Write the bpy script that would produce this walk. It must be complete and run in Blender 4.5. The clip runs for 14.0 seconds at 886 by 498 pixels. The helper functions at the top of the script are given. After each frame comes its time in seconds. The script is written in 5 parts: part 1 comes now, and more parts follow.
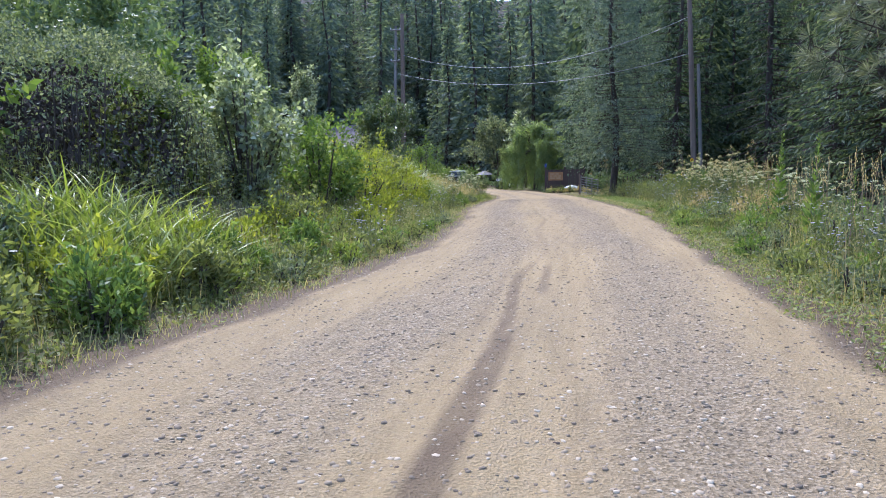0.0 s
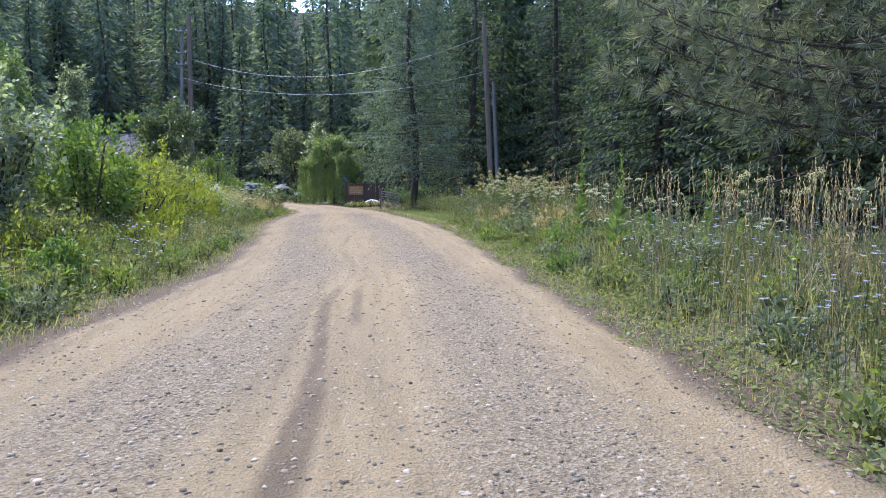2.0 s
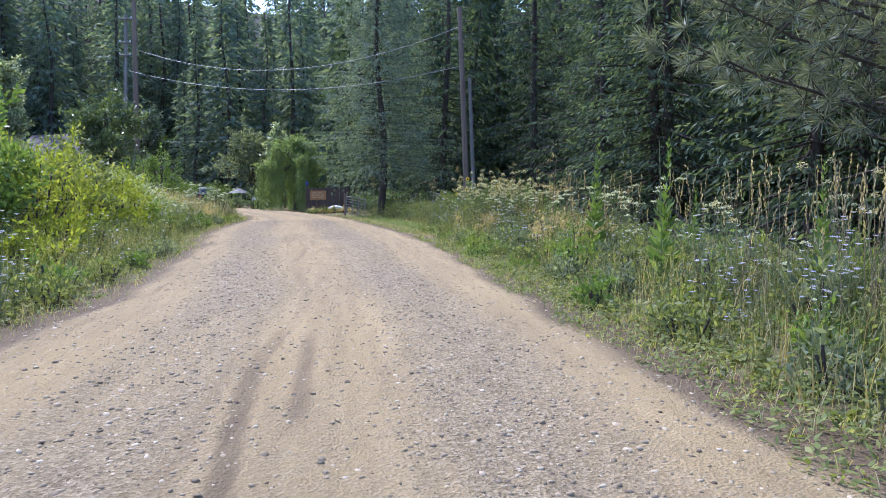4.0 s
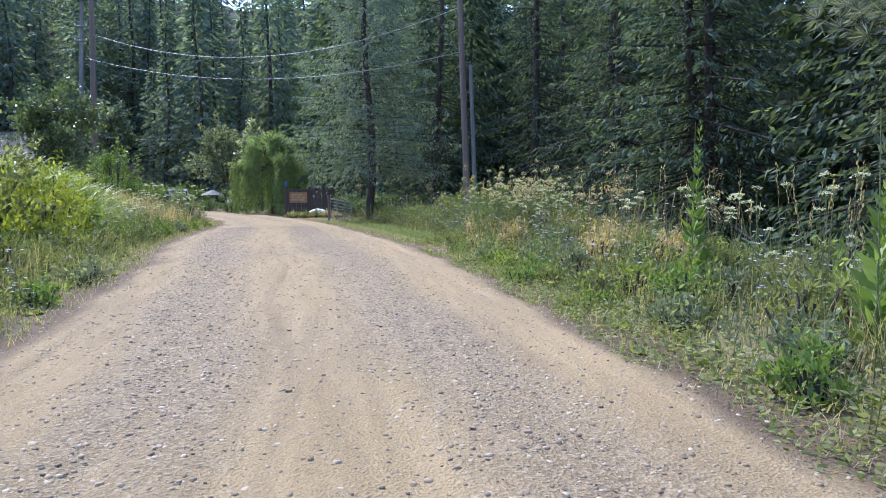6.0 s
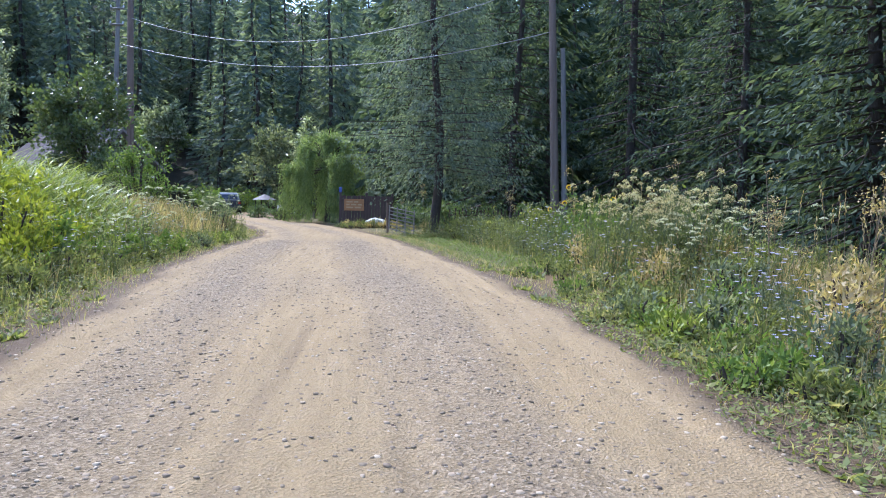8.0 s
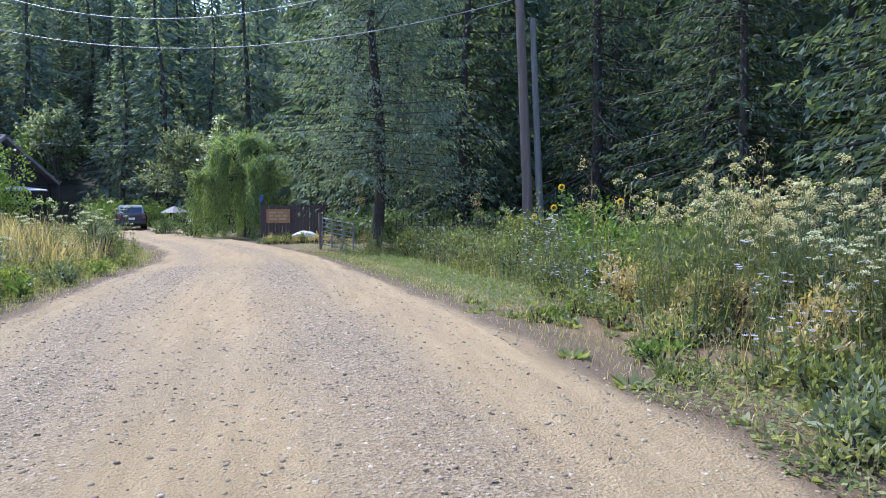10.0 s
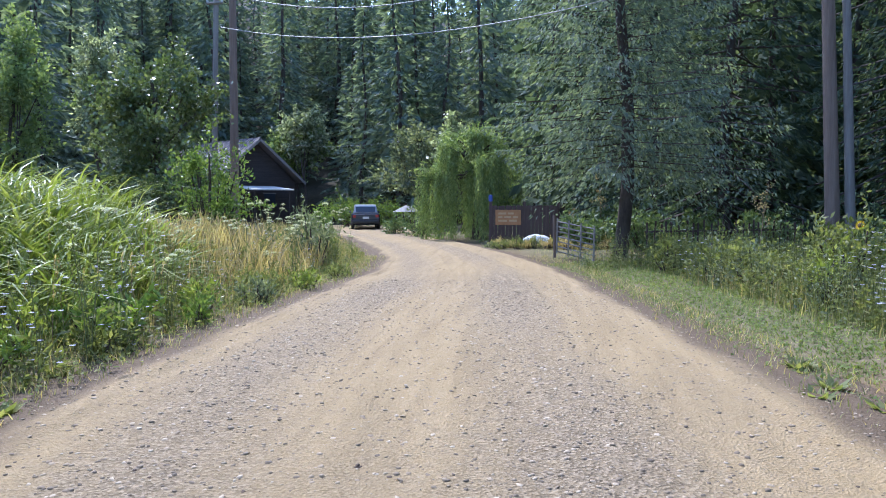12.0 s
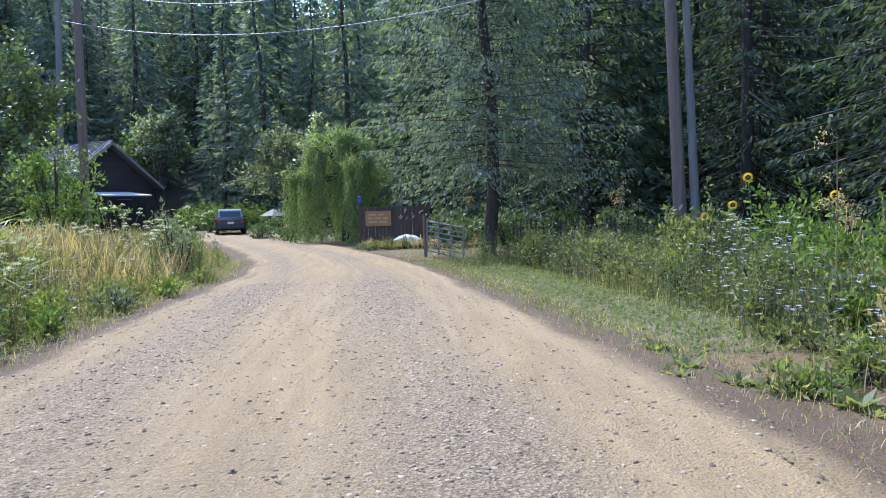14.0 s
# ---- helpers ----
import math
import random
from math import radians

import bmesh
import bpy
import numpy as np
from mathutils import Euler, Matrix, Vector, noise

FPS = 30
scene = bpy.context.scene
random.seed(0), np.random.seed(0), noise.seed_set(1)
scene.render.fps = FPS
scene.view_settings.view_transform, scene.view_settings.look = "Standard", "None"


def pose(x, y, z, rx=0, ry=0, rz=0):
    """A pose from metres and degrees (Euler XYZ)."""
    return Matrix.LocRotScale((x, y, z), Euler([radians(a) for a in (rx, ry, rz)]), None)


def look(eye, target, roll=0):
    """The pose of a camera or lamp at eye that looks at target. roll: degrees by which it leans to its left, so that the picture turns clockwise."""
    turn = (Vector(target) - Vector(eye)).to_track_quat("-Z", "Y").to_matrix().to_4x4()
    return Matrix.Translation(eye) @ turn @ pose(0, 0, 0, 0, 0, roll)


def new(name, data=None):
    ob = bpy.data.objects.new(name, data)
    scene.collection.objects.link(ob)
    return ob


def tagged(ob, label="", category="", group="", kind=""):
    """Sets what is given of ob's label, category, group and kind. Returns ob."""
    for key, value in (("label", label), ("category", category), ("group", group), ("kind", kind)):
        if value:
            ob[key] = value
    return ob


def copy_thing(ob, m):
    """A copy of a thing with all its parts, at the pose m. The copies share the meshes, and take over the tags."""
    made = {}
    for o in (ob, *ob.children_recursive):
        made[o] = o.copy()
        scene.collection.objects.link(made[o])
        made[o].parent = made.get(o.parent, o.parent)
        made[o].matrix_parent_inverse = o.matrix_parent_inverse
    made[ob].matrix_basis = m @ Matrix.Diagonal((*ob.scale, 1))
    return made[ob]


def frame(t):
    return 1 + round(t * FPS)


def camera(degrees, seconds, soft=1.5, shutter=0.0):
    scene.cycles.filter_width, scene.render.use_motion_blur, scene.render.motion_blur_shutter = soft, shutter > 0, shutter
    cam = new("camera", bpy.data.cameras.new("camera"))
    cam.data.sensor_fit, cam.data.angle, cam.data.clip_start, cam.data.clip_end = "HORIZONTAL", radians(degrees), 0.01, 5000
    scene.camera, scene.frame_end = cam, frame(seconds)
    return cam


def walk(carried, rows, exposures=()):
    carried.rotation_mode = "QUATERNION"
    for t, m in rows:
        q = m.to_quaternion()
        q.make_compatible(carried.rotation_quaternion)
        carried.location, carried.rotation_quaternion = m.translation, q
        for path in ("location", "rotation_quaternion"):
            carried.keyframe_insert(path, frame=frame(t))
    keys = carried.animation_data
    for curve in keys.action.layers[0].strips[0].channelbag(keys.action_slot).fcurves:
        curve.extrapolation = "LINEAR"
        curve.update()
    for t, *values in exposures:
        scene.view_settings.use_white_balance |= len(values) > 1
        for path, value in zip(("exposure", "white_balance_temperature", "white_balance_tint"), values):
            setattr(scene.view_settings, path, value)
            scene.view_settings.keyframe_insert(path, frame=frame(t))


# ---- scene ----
cam = camera(62.0, 14.0, 0.95)
PATH = [
    (0, (1.495, 3.254, 1.537), (1.162, 5.214, 1.325), -0.9),
    (0.5, (1.49, 3.329, 1.511), (1.238, 5.302, 1.302), -1.0),
    (1, (1.436, 3.546, 1.494), (1.336, 5.534, 1.294), -1.1),
    (1.5, (1.374, 3.971, 1.531), (1.413, 5.961, 1.335), -1.0),
    (2, (1.317, 4.507, 1.518), (1.524, 6.488, 1.338), -0.3),
    (2.5, (1.32, 5.118, 1.491), (1.648, 7.084, 1.326), -0.1),
    (3, (1.333, 6.012, 1.443), (1.68, 7.976, 1.291), 0.9),
    (3.5, (1.41, 7.015, 1.393), (1.709, 8.986, 1.232), 0.1),
    (6, (1.235, 12.069, 1.377), (1.593, 14.031, 1.222), 0.2),
    (6.5, (1.262, 13.339, 1.505), (1.635, 15.298, 1.343), -0.4),
    (7, (1.401, 14.80, 1.454), (1.773, 16.759, 1.299), 0.2),
    (7.5, (1.434, 16.17, 1.50), (1.776, 18.135, 1.345), -0.2),
    (8, (1.47, 17.507, 1.422), (1.669, 19.493, 1.286), 1.3),
    (10.3, (1.331, 23.308, 1.457), (1.735, 25.263, 1.339), -0.3),
    (10.5, (1.337, 23.804, 1.522), (1.698, 25.767, 1.401), 0.0),
    (11, (1.45, 25.065, 1.494), (1.592, 27.057, 1.382), -0.1),
    (11.5, (1.414, 25.922, 1.488), (1.234, 27.911, 1.369), -0.4),
    (12, (1.358, 26.071, 1.56), (1.135, 28.054, 1.437), -0.2),
    (12.5, (1.36, 26.016, 1.573), (1.195, 28.006, 1.462), -0.3),
    (13, (1.353, 26.03, 1.552), (1.292, 28.026, 1.44), -0.5),
    (13.5, (1.352, 26.029, 1.545), (1.394, 28.025, 1.429), -0.9),
    (14, (1.334, 26.095, 1.496), (1.461, 28.087, 1.376), -1.3),
]
walk(cam, [(t, look(eye, target, roll)) for t, eye, target, roll in PATH], [(0.0, 1.54, 5310, 21), (6.0, 1.64, 5230, 20), (14.0, 1.72, 5170, 19)])

# ---- light ----
SUN = Vector((-0.345, 0.493, 0.799)).normalized()
world = bpy.data.worlds.new("sky")
scene.world = world
world.use_nodes = True
wn = world.node_tree.nodes
sky = wn.new("ShaderNodeTexSky")
sky.sky_type, sky.sun_disc = "NISHITA", False
sky.sun_elevation = math.asin(SUN.z)
sky.sun_rotation = math.atan2(SUN.x, SUN.y)
world.node_tree.links.new(sky.outputs[0], wn["Background"].inputs[0])
wn["Background"].inputs[1].default_value = 0.15
sun = new("sun", bpy.data.lights.new("sun", "SUN"))
sun.data.energy, sun.data.angle, sun.data.color = 2.0, radians(0.55), (1.0, 0.94, 0.85)
sun.matrix_world = look((0, 0, 40), Vector((0, 0, 40)) - SUN)

# ---- materials ----
def nodes_of(name):
    m = bpy.data.materials.new(name)
    m.use_nodes = True
    nt = m.node_tree
    return m, nt, nt.nodes["Principled BSDF"], nt.nodes["Material Output"]


def ramp_node(nt, stops):
    r = nt.nodes.new("ShaderNodeValToRGB")
    e = r.color_ramp.elements
    while len(e) < len(stops):
        e.new(0.5)
    for k, (p, c) in enumerate(stops):
        e[k].position, e[k].color = p, (*c, 1)
    return r


def mixrgb(nt, a, b, fac, how="MIX"):
    n = nt.nodes.new("ShaderNodeMix")
    n.data_type, n.blend_type = "RGBA", how
    for sock, v in ((n.inputs[6], a), (n.inputs[7], b), (n.inputs[0], fac)):
        if hasattr(v, "is_output"):
            nt.links.new(v, sock)
        elif isinstance(v, tuple):
            sock.default_value = (*v, 1)
        else:
            sock.default_value = v
    return n.outputs[2]


def noise_node(nt, scale, detail=4.0, rough=0.6, coord=None):
    n = nt.nodes.new("ShaderNodeTexNoise")
    n.inputs["Scale"].default_value, n.inputs["Detail"].default_value = scale, detail
    n.inputs["Roughness"].default_value = rough
    if coord is None:
        coord = nt.nodes.new("ShaderNodeTexCoord").outputs["Object"]
    nt.links.new(coord, n.inputs["Vector"])
    return n.outputs[0]


def bump(nt, bsdf, height, strength, dist):
    b = nt.nodes.new("ShaderNodeBump")
    b.inputs["Strength"].default_value, b.inputs["Distance"].default_value = strength, dist
    nt.links.new(height, b.inputs["Height"])
    nt.links.new(b.outputs[0], bsdf.inputs["Normal"])


def foliage(name, stops, through_light=0.35, rough=0.55, patch=0.5, gain=1.3, gloss=0.3):
    """Leaves: colour by leaf, drifting in patches; some light comes through."""
    m, nt, bsdf, out = nodes_of(name)
    geo = nt.nodes.new("ShaderNodeNewGeometry")
    big = noise_node(nt, 0.9, 2.0)
    f = nt.nodes.new("ShaderNodeMath")
    f.operation = "MULTIPLY_ADD"
    f.inputs[1].default_value = patch
    nt.links.new(big, f.inputs[0])
    g = nt.nodes.new("ShaderNodeMath")
    g.operation = "MULTIPLY"
    g.inputs[1].default_value = 1.0 - patch * 0.5
    nt.links.new(geo.outputs["Random Per Island"], g.inputs[0])
    sub = nt.nodes.new("ShaderNodeMath")
    sub.operation = "SUBTRACT"
    sub.inputs[1].default_value = patch * 0.25
    nt.links.new(g.outputs[0], sub.inputs[0])
    nt.links.new(sub.outputs[0], f.inputs[2])
    r = ramp_node(nt, [(p, tuple(min(0.85, v * gain) for v in c)) for p, c in stops])
    nt.links.new(f.outputs[0], r.inputs[0])
    nt.links.new(r.outputs[0], bsdf.inputs["Base Color"])
    bsdf.inputs["Roughness"].default_value = rough
    bsdf.inputs["Specular IOR Level"].default_value = gloss
    tr = nt.nodes.new("ShaderNodeBsdfTranslucent")
    warm = mixrgb(nt, r.outputs[0], (1.0, 1.0, 0.45), 1.0, "MULTIPLY")
    bright = nt.nodes.new("ShaderNodeVectorMath")
    bright.operation = "SCALE"
    bright.inputs["Scale"].default_value = 1.5
    nt.links.new(warm, bright.inputs[0])
    nt.links.new(bright.outputs[0], tr.inputs[0])
    mx = nt.nodes.new("ShaderNodeMixShader")
    mx.inputs[0].default_value = through_light
    nt.links.new(bsdf.outputs[0], mx.inputs[1])
    nt.links.new(tr.outputs[0], mx.inputs[2])
    nt.links.new(mx.outputs[0], out.inputs[0])
    return m


def plain(name, c1, c2, scale=6.0, rough=0.7, metal=0.0, relief=0.3, dist=0.01, stretch=None):
    """Two colours in noise, with a finer grain and relief."""
    m, nt, bsdf, out = nodes_of(name)
    tc = nt.nodes.new("ShaderNodeTexCoord").outputs["Object"]
    if stretch:
        mp = nt.nodes.new("ShaderNodeMapping")
        mp.inputs["Scale"].default_value = stretch
        nt.links.new(tc, mp.inputs[0])
        tc = mp.outputs[0]
    a, b = noise_node(nt, scale, 5.0, 0.65, tc), noise_node(nt, scale * 7, 3.0, 0.6, tc)
    r = ramp_node(nt, [(0.3, c1), (0.7, c2)])
    nt.links.new(mixrgb(nt, a, b, 0.35), r.inputs[0])
    nt.links.new(r.outputs[0], bsdf.inputs["Base Color"])
    bsdf.inputs["Roughness"].default_value, bsdf.inputs["Metallic"].default_value = rough, metal
    bump(nt, bsdf, b, relief, dist)
    return m


def smooth_mat(name, col, rough=0.4, metal=0.0):
    m, nt, bsdf, out = nodes_of(name)
    n = noise_node(nt, 14.0, 4.0)
    nt.links.new(mixrgb(nt, tuple(c * 0.8 for c in col), col, n), bsdf.inputs["Base Color"])
    bsdf.inputs["Roughness"].default_value, bsdf.inputs["Metallic"].default_value = rough, metal
    return m


def pieces_mat(name, stops, rough=0.9):
    """Loose pieces, each with its own colour."""
    m, nt, bsdf, out = nodes_of(name)
    geo = nt.nodes.new("ShaderNodeNewGeometry")
    r = ramp_node(nt, stops)
    nt.links.new(mixrgb(nt, geo.outputs["Random Per Island"], noise_node(nt, 40, 3), 0.2), r.inputs[0])
    nt.links.new(r.outputs[0], bsdf.inputs["Base Color"])
    bsdf.inputs["Roughness"].default_value = rough
    return m


def road_material():
    m, nt, bsdf, out = nodes_of("gravel_road")
    def attr(n):
        a = nt.nodes.new("ShaderNodeAttribute")
        a.attribute_name = n
        return a.outputs["Fac"]
    tc = nt.nodes.new("ShaderNodeTexCoord").outputs["Object"]
    mp = nt.nodes.new("ShaderNodeMapping")
    mp.inputs["Scale"].default_value = (1.0, 0.07, 1.0)
    nt.links.new(tc, mp.inputs[0])
    fine, mid, broad = noise_node(nt, 70, 5, 0.75, tc), noise_node(nt, 9, 4, 0.6, tc), noise_node(nt, 5.0, 4, 0.65, mp.outputs[0])
    vor = nt.nodes.new("ShaderNodeTexVoronoi")
    vor.inputs["Scale"].default_value = 48.0
    nt.links.new(tc, vor.inputs["Vector"])
    tan = ramp_node(nt, [(0.3, (0.228, 0.162, 0.078)), (0.5, (0.345, 0.252, 0.122)), (0.72, (0.46, 0.342, 0.176))])
    nt.links.new(mixrgb(nt, mixrgb(nt, fine, mid, 0.5), broad, 0.45), tan.inputs[0])
    grey = ramp_node(nt, [(0.25, (0.07, 0.053, 0.033)), (0.5, (0.235, 0.18, 0.108)), (0.78, (0.45, 0.358, 0.23))])
    nt.links.new(mixrgb(nt, vor.outputs["Color"], fine, 0.5), grey.inputs[0])
    soft = nt.nodes.new("ShaderNodeMath")
    soft.operation = "MULTIPLY_ADD"
    soft.inputs[1].default_value = 1.0
    nt.links.new(attr("loose"), soft.inputs[0])
    off = nt.nodes.new("ShaderNodeMath")
    off.operation = "MULTIPLY_ADD"
    off.inputs[1].default_value, off.inputs[2].default_value = 1.0, -0.5
    nt.links.new(mid, off.inputs[0])
    nt.links.new(off.outputs[0], soft.inputs[2])
    soft.use_clamp = True
    base = mixrgb(nt, tan.outputs[0], grey.outputs[0], soft.outputs[0])
    soil = ramp_node(nt, [(0.3, (0.085, 0.059, 0.034)), (0.7, (0.19, 0.135, 0.078))])
    nt.links.new(mixrgb(nt, mid, fine, 0.5), soil.inputs[0])
    edge = nt.nodes.new("ShaderNodeMath")
    edge.operation = "MULTIPLY_ADD"
    edge.inputs[1].default_value = 1.0
    nt.links.new(attr("verge"), edge.inputs[0])
    nt.links.new(off.outputs[0], edge.inputs[2])
    edge.use_clamp = True
    base = mixrgb(nt, base, soil.outputs[0], edge.outputs[0])
    damp = mixrgb(nt, (0.0, 0.0, 0.0), (0.9, 0.9, 0.9), attr("damp"))
    base = mixrgb(nt, base, (0.14, 0.097, 0.055), damp)
    nt.links.new(base, bsdf.inputs["Base Color"])
    bsdf.inputs["Roughness"].default_value = 0.9
    bsdf.inputs["Specular IOR Level"].default_value = 0.2
    bump(nt, bsdf, mixrgb(nt, vor.outputs["Distance"], fine, 0.5), 0.9, 0.032)
    return m


def ground_material():
    m, nt, bsdf, out = nodes_of("meadow_soil")
    a = nt.nodes.new("ShaderNodeAttribute")
    a.attribute_name = "litter"
    n1, n2 = noise_node(nt, 1.2, 5, 0.65), noise_node(nt, 22, 4, 0.65)
    r = ramp_node(nt, [(0.3, (0.085, 0.095, 0.035)), (0.5, (0.16, 0.14, 0.07)), (0.72, (0.24, 0.185, 0.12))])
    nt.links.new(mixrgb(nt, n1, n2, 0.45), r.inputs[0])
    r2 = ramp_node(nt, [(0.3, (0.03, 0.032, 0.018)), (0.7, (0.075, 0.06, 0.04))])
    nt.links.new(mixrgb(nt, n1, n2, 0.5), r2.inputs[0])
    e = nt.nodes.new("ShaderNodeAttribute")
    e.attribute_name = "soil"
    r3 = ramp_node(nt, [(0.3, (0.10, 0.068, 0.036)), (0.7, (0.215, 0.15, 0.08))])
    nt.links.new(mixrgb(nt, n1, n2, 0.6), r3.inputs[0])
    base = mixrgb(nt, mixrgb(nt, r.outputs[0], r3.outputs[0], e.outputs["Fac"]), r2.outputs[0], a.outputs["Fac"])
    nt.links.new(base, bsdf.inputs["Base Color"])
    bsdf.inputs["Roughness"].default_value = 0.95
    bsdf.inputs["Specular IOR Level"].default_value = 0.1
    bump(nt, bsdf, n2, 0.8, 0.03)
    return m


M_GRASS = foliage("meadow_grass", [(0.0, (0.07, 0.09, 0.035)), (0.4, (0.15, 0.168, 0.068)), (0.7, (0.26, 0.245, 0.115)), (1.0, (0.42, 0.35, 0.19))], 0.42)
M_LUSH = foliage("lush_grass", [(0.0, (0.08, 0.115, 0.02)), (0.6, (0.19, 0.23, 0.045)), (1.0, (0.36, 0.37, 0.14))], 0.38, 0.42, gloss=0.35)
M_LAWN = foliage("lawn_blades", [(0.0, (0.07, 0.10, 0.028)), (0.6, (0.13, 0.17, 0.05)), (1.0, (0.22, 0.23, 0.09))], 0.4, gloss=0.1)
M_MAT = foliage("verge_mat_leaves", [(0.0, (0.07, 0.09, 0.03)), (0.5, (0.15, 0.175, 0.055)), (0.85, (0.24, 0.24, 0.09)), (1.0, (0.33, 0.26, 0.13))], 0.4, gloss=0.12)
M_DRY = foliage("dry_grass", [(0.0, (0.22, 0.17, 0.08)), (0.5, (0.36, 0.28, 0.14)), (1.0, (0.50, 0.41, 0.24))], 0.35)
M_WEED = foliage("weed_leaves", [(0.0, (0.055, 0.072, 0.026)), (0.5, (0.135, 0.155, 0.055)), (1.0, (0.25, 0.25, 0.105))], 0.45)
M_YELLOW = foliage("yellow_green_leaves", [(0.0, (0.10, 0.125, 0.014)), (0.6, (0.195, 0.222, 0.03)), (1.0, (0.32, 0.31, 0.05))], 0.5)
M_VINE = foliage("grey_vine_leaves", [(0.0, (0.045, 0.06, 0.038)), (0.5, (0.105, 0.125, 0.078)), (1.0, (0.25, 0.26, 0.17))], 0.4, 0.6, gain=1.5, gloss=0.15)
M_SHRUB = foliage("shrub_leaves", [(0.0, (0.05, 0.085, 0.02)), (0.5, (0.115, 0.17, 0.04)), (1.0, (0.22, 0.27, 0.07))], 0.36, 0.45, gloss=0.18)
M_TREE = foliage("tree_leaves", [(0.0, (0.032, 0.05, 0.024)), (0.6, (0.07, 0.098, 0.042)), (1.0, (0.14, 0.16, 0.08))], 0.3, 0.5, gain=2.1)
M_ELDER = foliage("elder_leaves", [(0.0, (0.035, 0.055, 0.022)), (0.6, (0.085, 0.115, 0.045)), (1.0, (0.20, 0.22, 0.11))], 0.35, 0.35, gain=1.3, gloss=0.5)
# Silvery leaves; the whitest stop paints sun glints onto some of them.
M_SILVER_GLINT = foliage("silvery_glint_leaves", [(0.0, (0.065, 0.085, 0.05)), (0.5, (0.17, 0.20, 0.13)), (1.0, (0.46, 0.48, 0.38))], 0.45, 0.35, gloss=0.45)
M_WILLOW = foliage("willow_leaves", [(0.0, (0.06, 0.09, 0.035)), (0.6, (0.125, 0.165, 0.07)), (1.0, (0.24, 0.27, 0.12))], 0.45, 0.55, gain=1.6, gloss=0.2)
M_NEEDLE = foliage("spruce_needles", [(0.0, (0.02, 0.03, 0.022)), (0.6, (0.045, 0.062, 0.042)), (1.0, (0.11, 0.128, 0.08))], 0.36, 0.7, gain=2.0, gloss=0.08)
# Paler copy of the spruce needles: haze and sunlight put into the colour.
M_HAZE_LIT = foliage("haze_lit_needles", [(0.0, (0.04, 0.055, 0.05)), (0.6, (0.085, 0.108, 0.088)), (1.0, (0.15, 0.172, 0.125))], 0.42, 0.6, gain=1.95, gloss=0.15)
M_PINE = foliage("pine_needles", [(0.0, (0.05, 0.06, 0.042)), (0.6, (0.105, 0.118, 0.085)), (1.0, (0.22, 0.222, 0.17))], 0.35, 0.5, gain=1.7)
M_STEM = plain("green_stem", (0.10, 0.13, 0.04), (0.20, 0.22, 0.08), 20, 0.7)
M_BROWNSTEM = plain("dry_stem", (0.16, 0.11, 0.06), (0.32, 0.24, 0.14), 20, 0.8)
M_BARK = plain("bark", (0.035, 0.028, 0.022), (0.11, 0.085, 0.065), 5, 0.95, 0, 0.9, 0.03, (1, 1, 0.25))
M_BLUE = foliage("chicory_petals", [(0.0, (0.38, 0.37, 0.58)), (1.0, (0.54, 0.52, 0.74))], 0.4, 0.5, 0.2, gain=1.0)
M_WHITE = foliage("white_umbels", [(0.0, (0.42, 0.43, 0.30)), (1.0, (0.70, 0.70, 0.58))], 0.35, 0.6, 0.3, gain=1.0)
M_PETAL = foliage("sunflower_petals", [(0.0, (0.65, 0.40, 0.01)), (1.0, (0.85, 0.62, 0.03))], 0.4, 0.5, 0.2, gain=1.0)
M_SEED = plain("sunflower_disc", (0.05, 0.03, 0.01), (0.16, 0.09, 0.02), 60, 0.9)
M_ROAD, M_GROUND = road_material(), ground_material()
M_STONE = pieces_mat("road_stones", [(0.0, (0.09, 0.068, 0.042)), (0.35, (0.20, 0.15, 0.09)), (0.7, (0.33, 0.255, 0.155)), (1.0, (0.52, 0.43, 0.29))])
M_CLOD = plain("dark_clods", (0.06, 0.04, 0.024), (0.14, 0.095, 0.058), 30, 0.95, 0, 0.8)
M_POLE = plain("pole_wood", (0.12, 0.085, 0.065), (0.27, 0.20, 0.15), 3, 0.9, 0, 0.7, 0.02, (4, 4, 0.15))
M_GREYPOLE = plain("weathered_pole", (0.14, 0.125, 0.11), (0.27, 0.25, 0.22), 3, 0.9, 0, 0.7, 0.02, (4, 4, 0.15))
M_WIRE = smooth_mat("wire_metal", (0.30, 0.30, 0.29), 0.5, 0.3)

# ---- mesh helpers ----
rng = np.random.default_rng(11)
UP = np.array([0.0, 0.0, 1.0])


def unit(v):
    return v / np.maximum(np.linalg.norm(v, axis=-1, keepdims=True), 1e-9)


def rand_dirs(n):
    return unit(rng.normal(size=(n, 3)))


class Geo:
    def __init__(self):
        self.v, self.f, self.n = [], [], 0

    def add(self, v, f):
        self.v.append(np.asarray(v, float).reshape(-1, 3))
        self.f.append(np.asarray(f, int).reshape(-1, 4) + self.n)
        self.n += len(self.v[-1])
        return self

    def mesh(self, name, mat, smooth=False):
        v, f = np.concatenate(self.v), np.concatenate(self.f)
        me = bpy.data.meshes.new(name)
        me.vertices.add(len(v))
        me.vertices.foreach_set("co", v.astype(np.float32).ravel())
        me.loops.add(f.size)
        me.loops.foreach_set("vertex_index", f.astype(np.int32).ravel())
        me.polygons.add(len(f))
        me.polygons.foreach_set("loop_start", np.arange(0, f.size, 4, dtype=np.int32))
        if smooth:
            me.polygons.foreach_set("use_smooth", np.ones(len(f), dtype=bool))
        me.materials.append(mat)
        me.update()
        me.validate()
        return me


def gpart(name, geo, mat, parent=None, label="", smooth=False):
    ob = new(name, geo.mesh(name, mat, smooth))
    if parent:
        ob.parent = parent
    return tagged(ob, label)


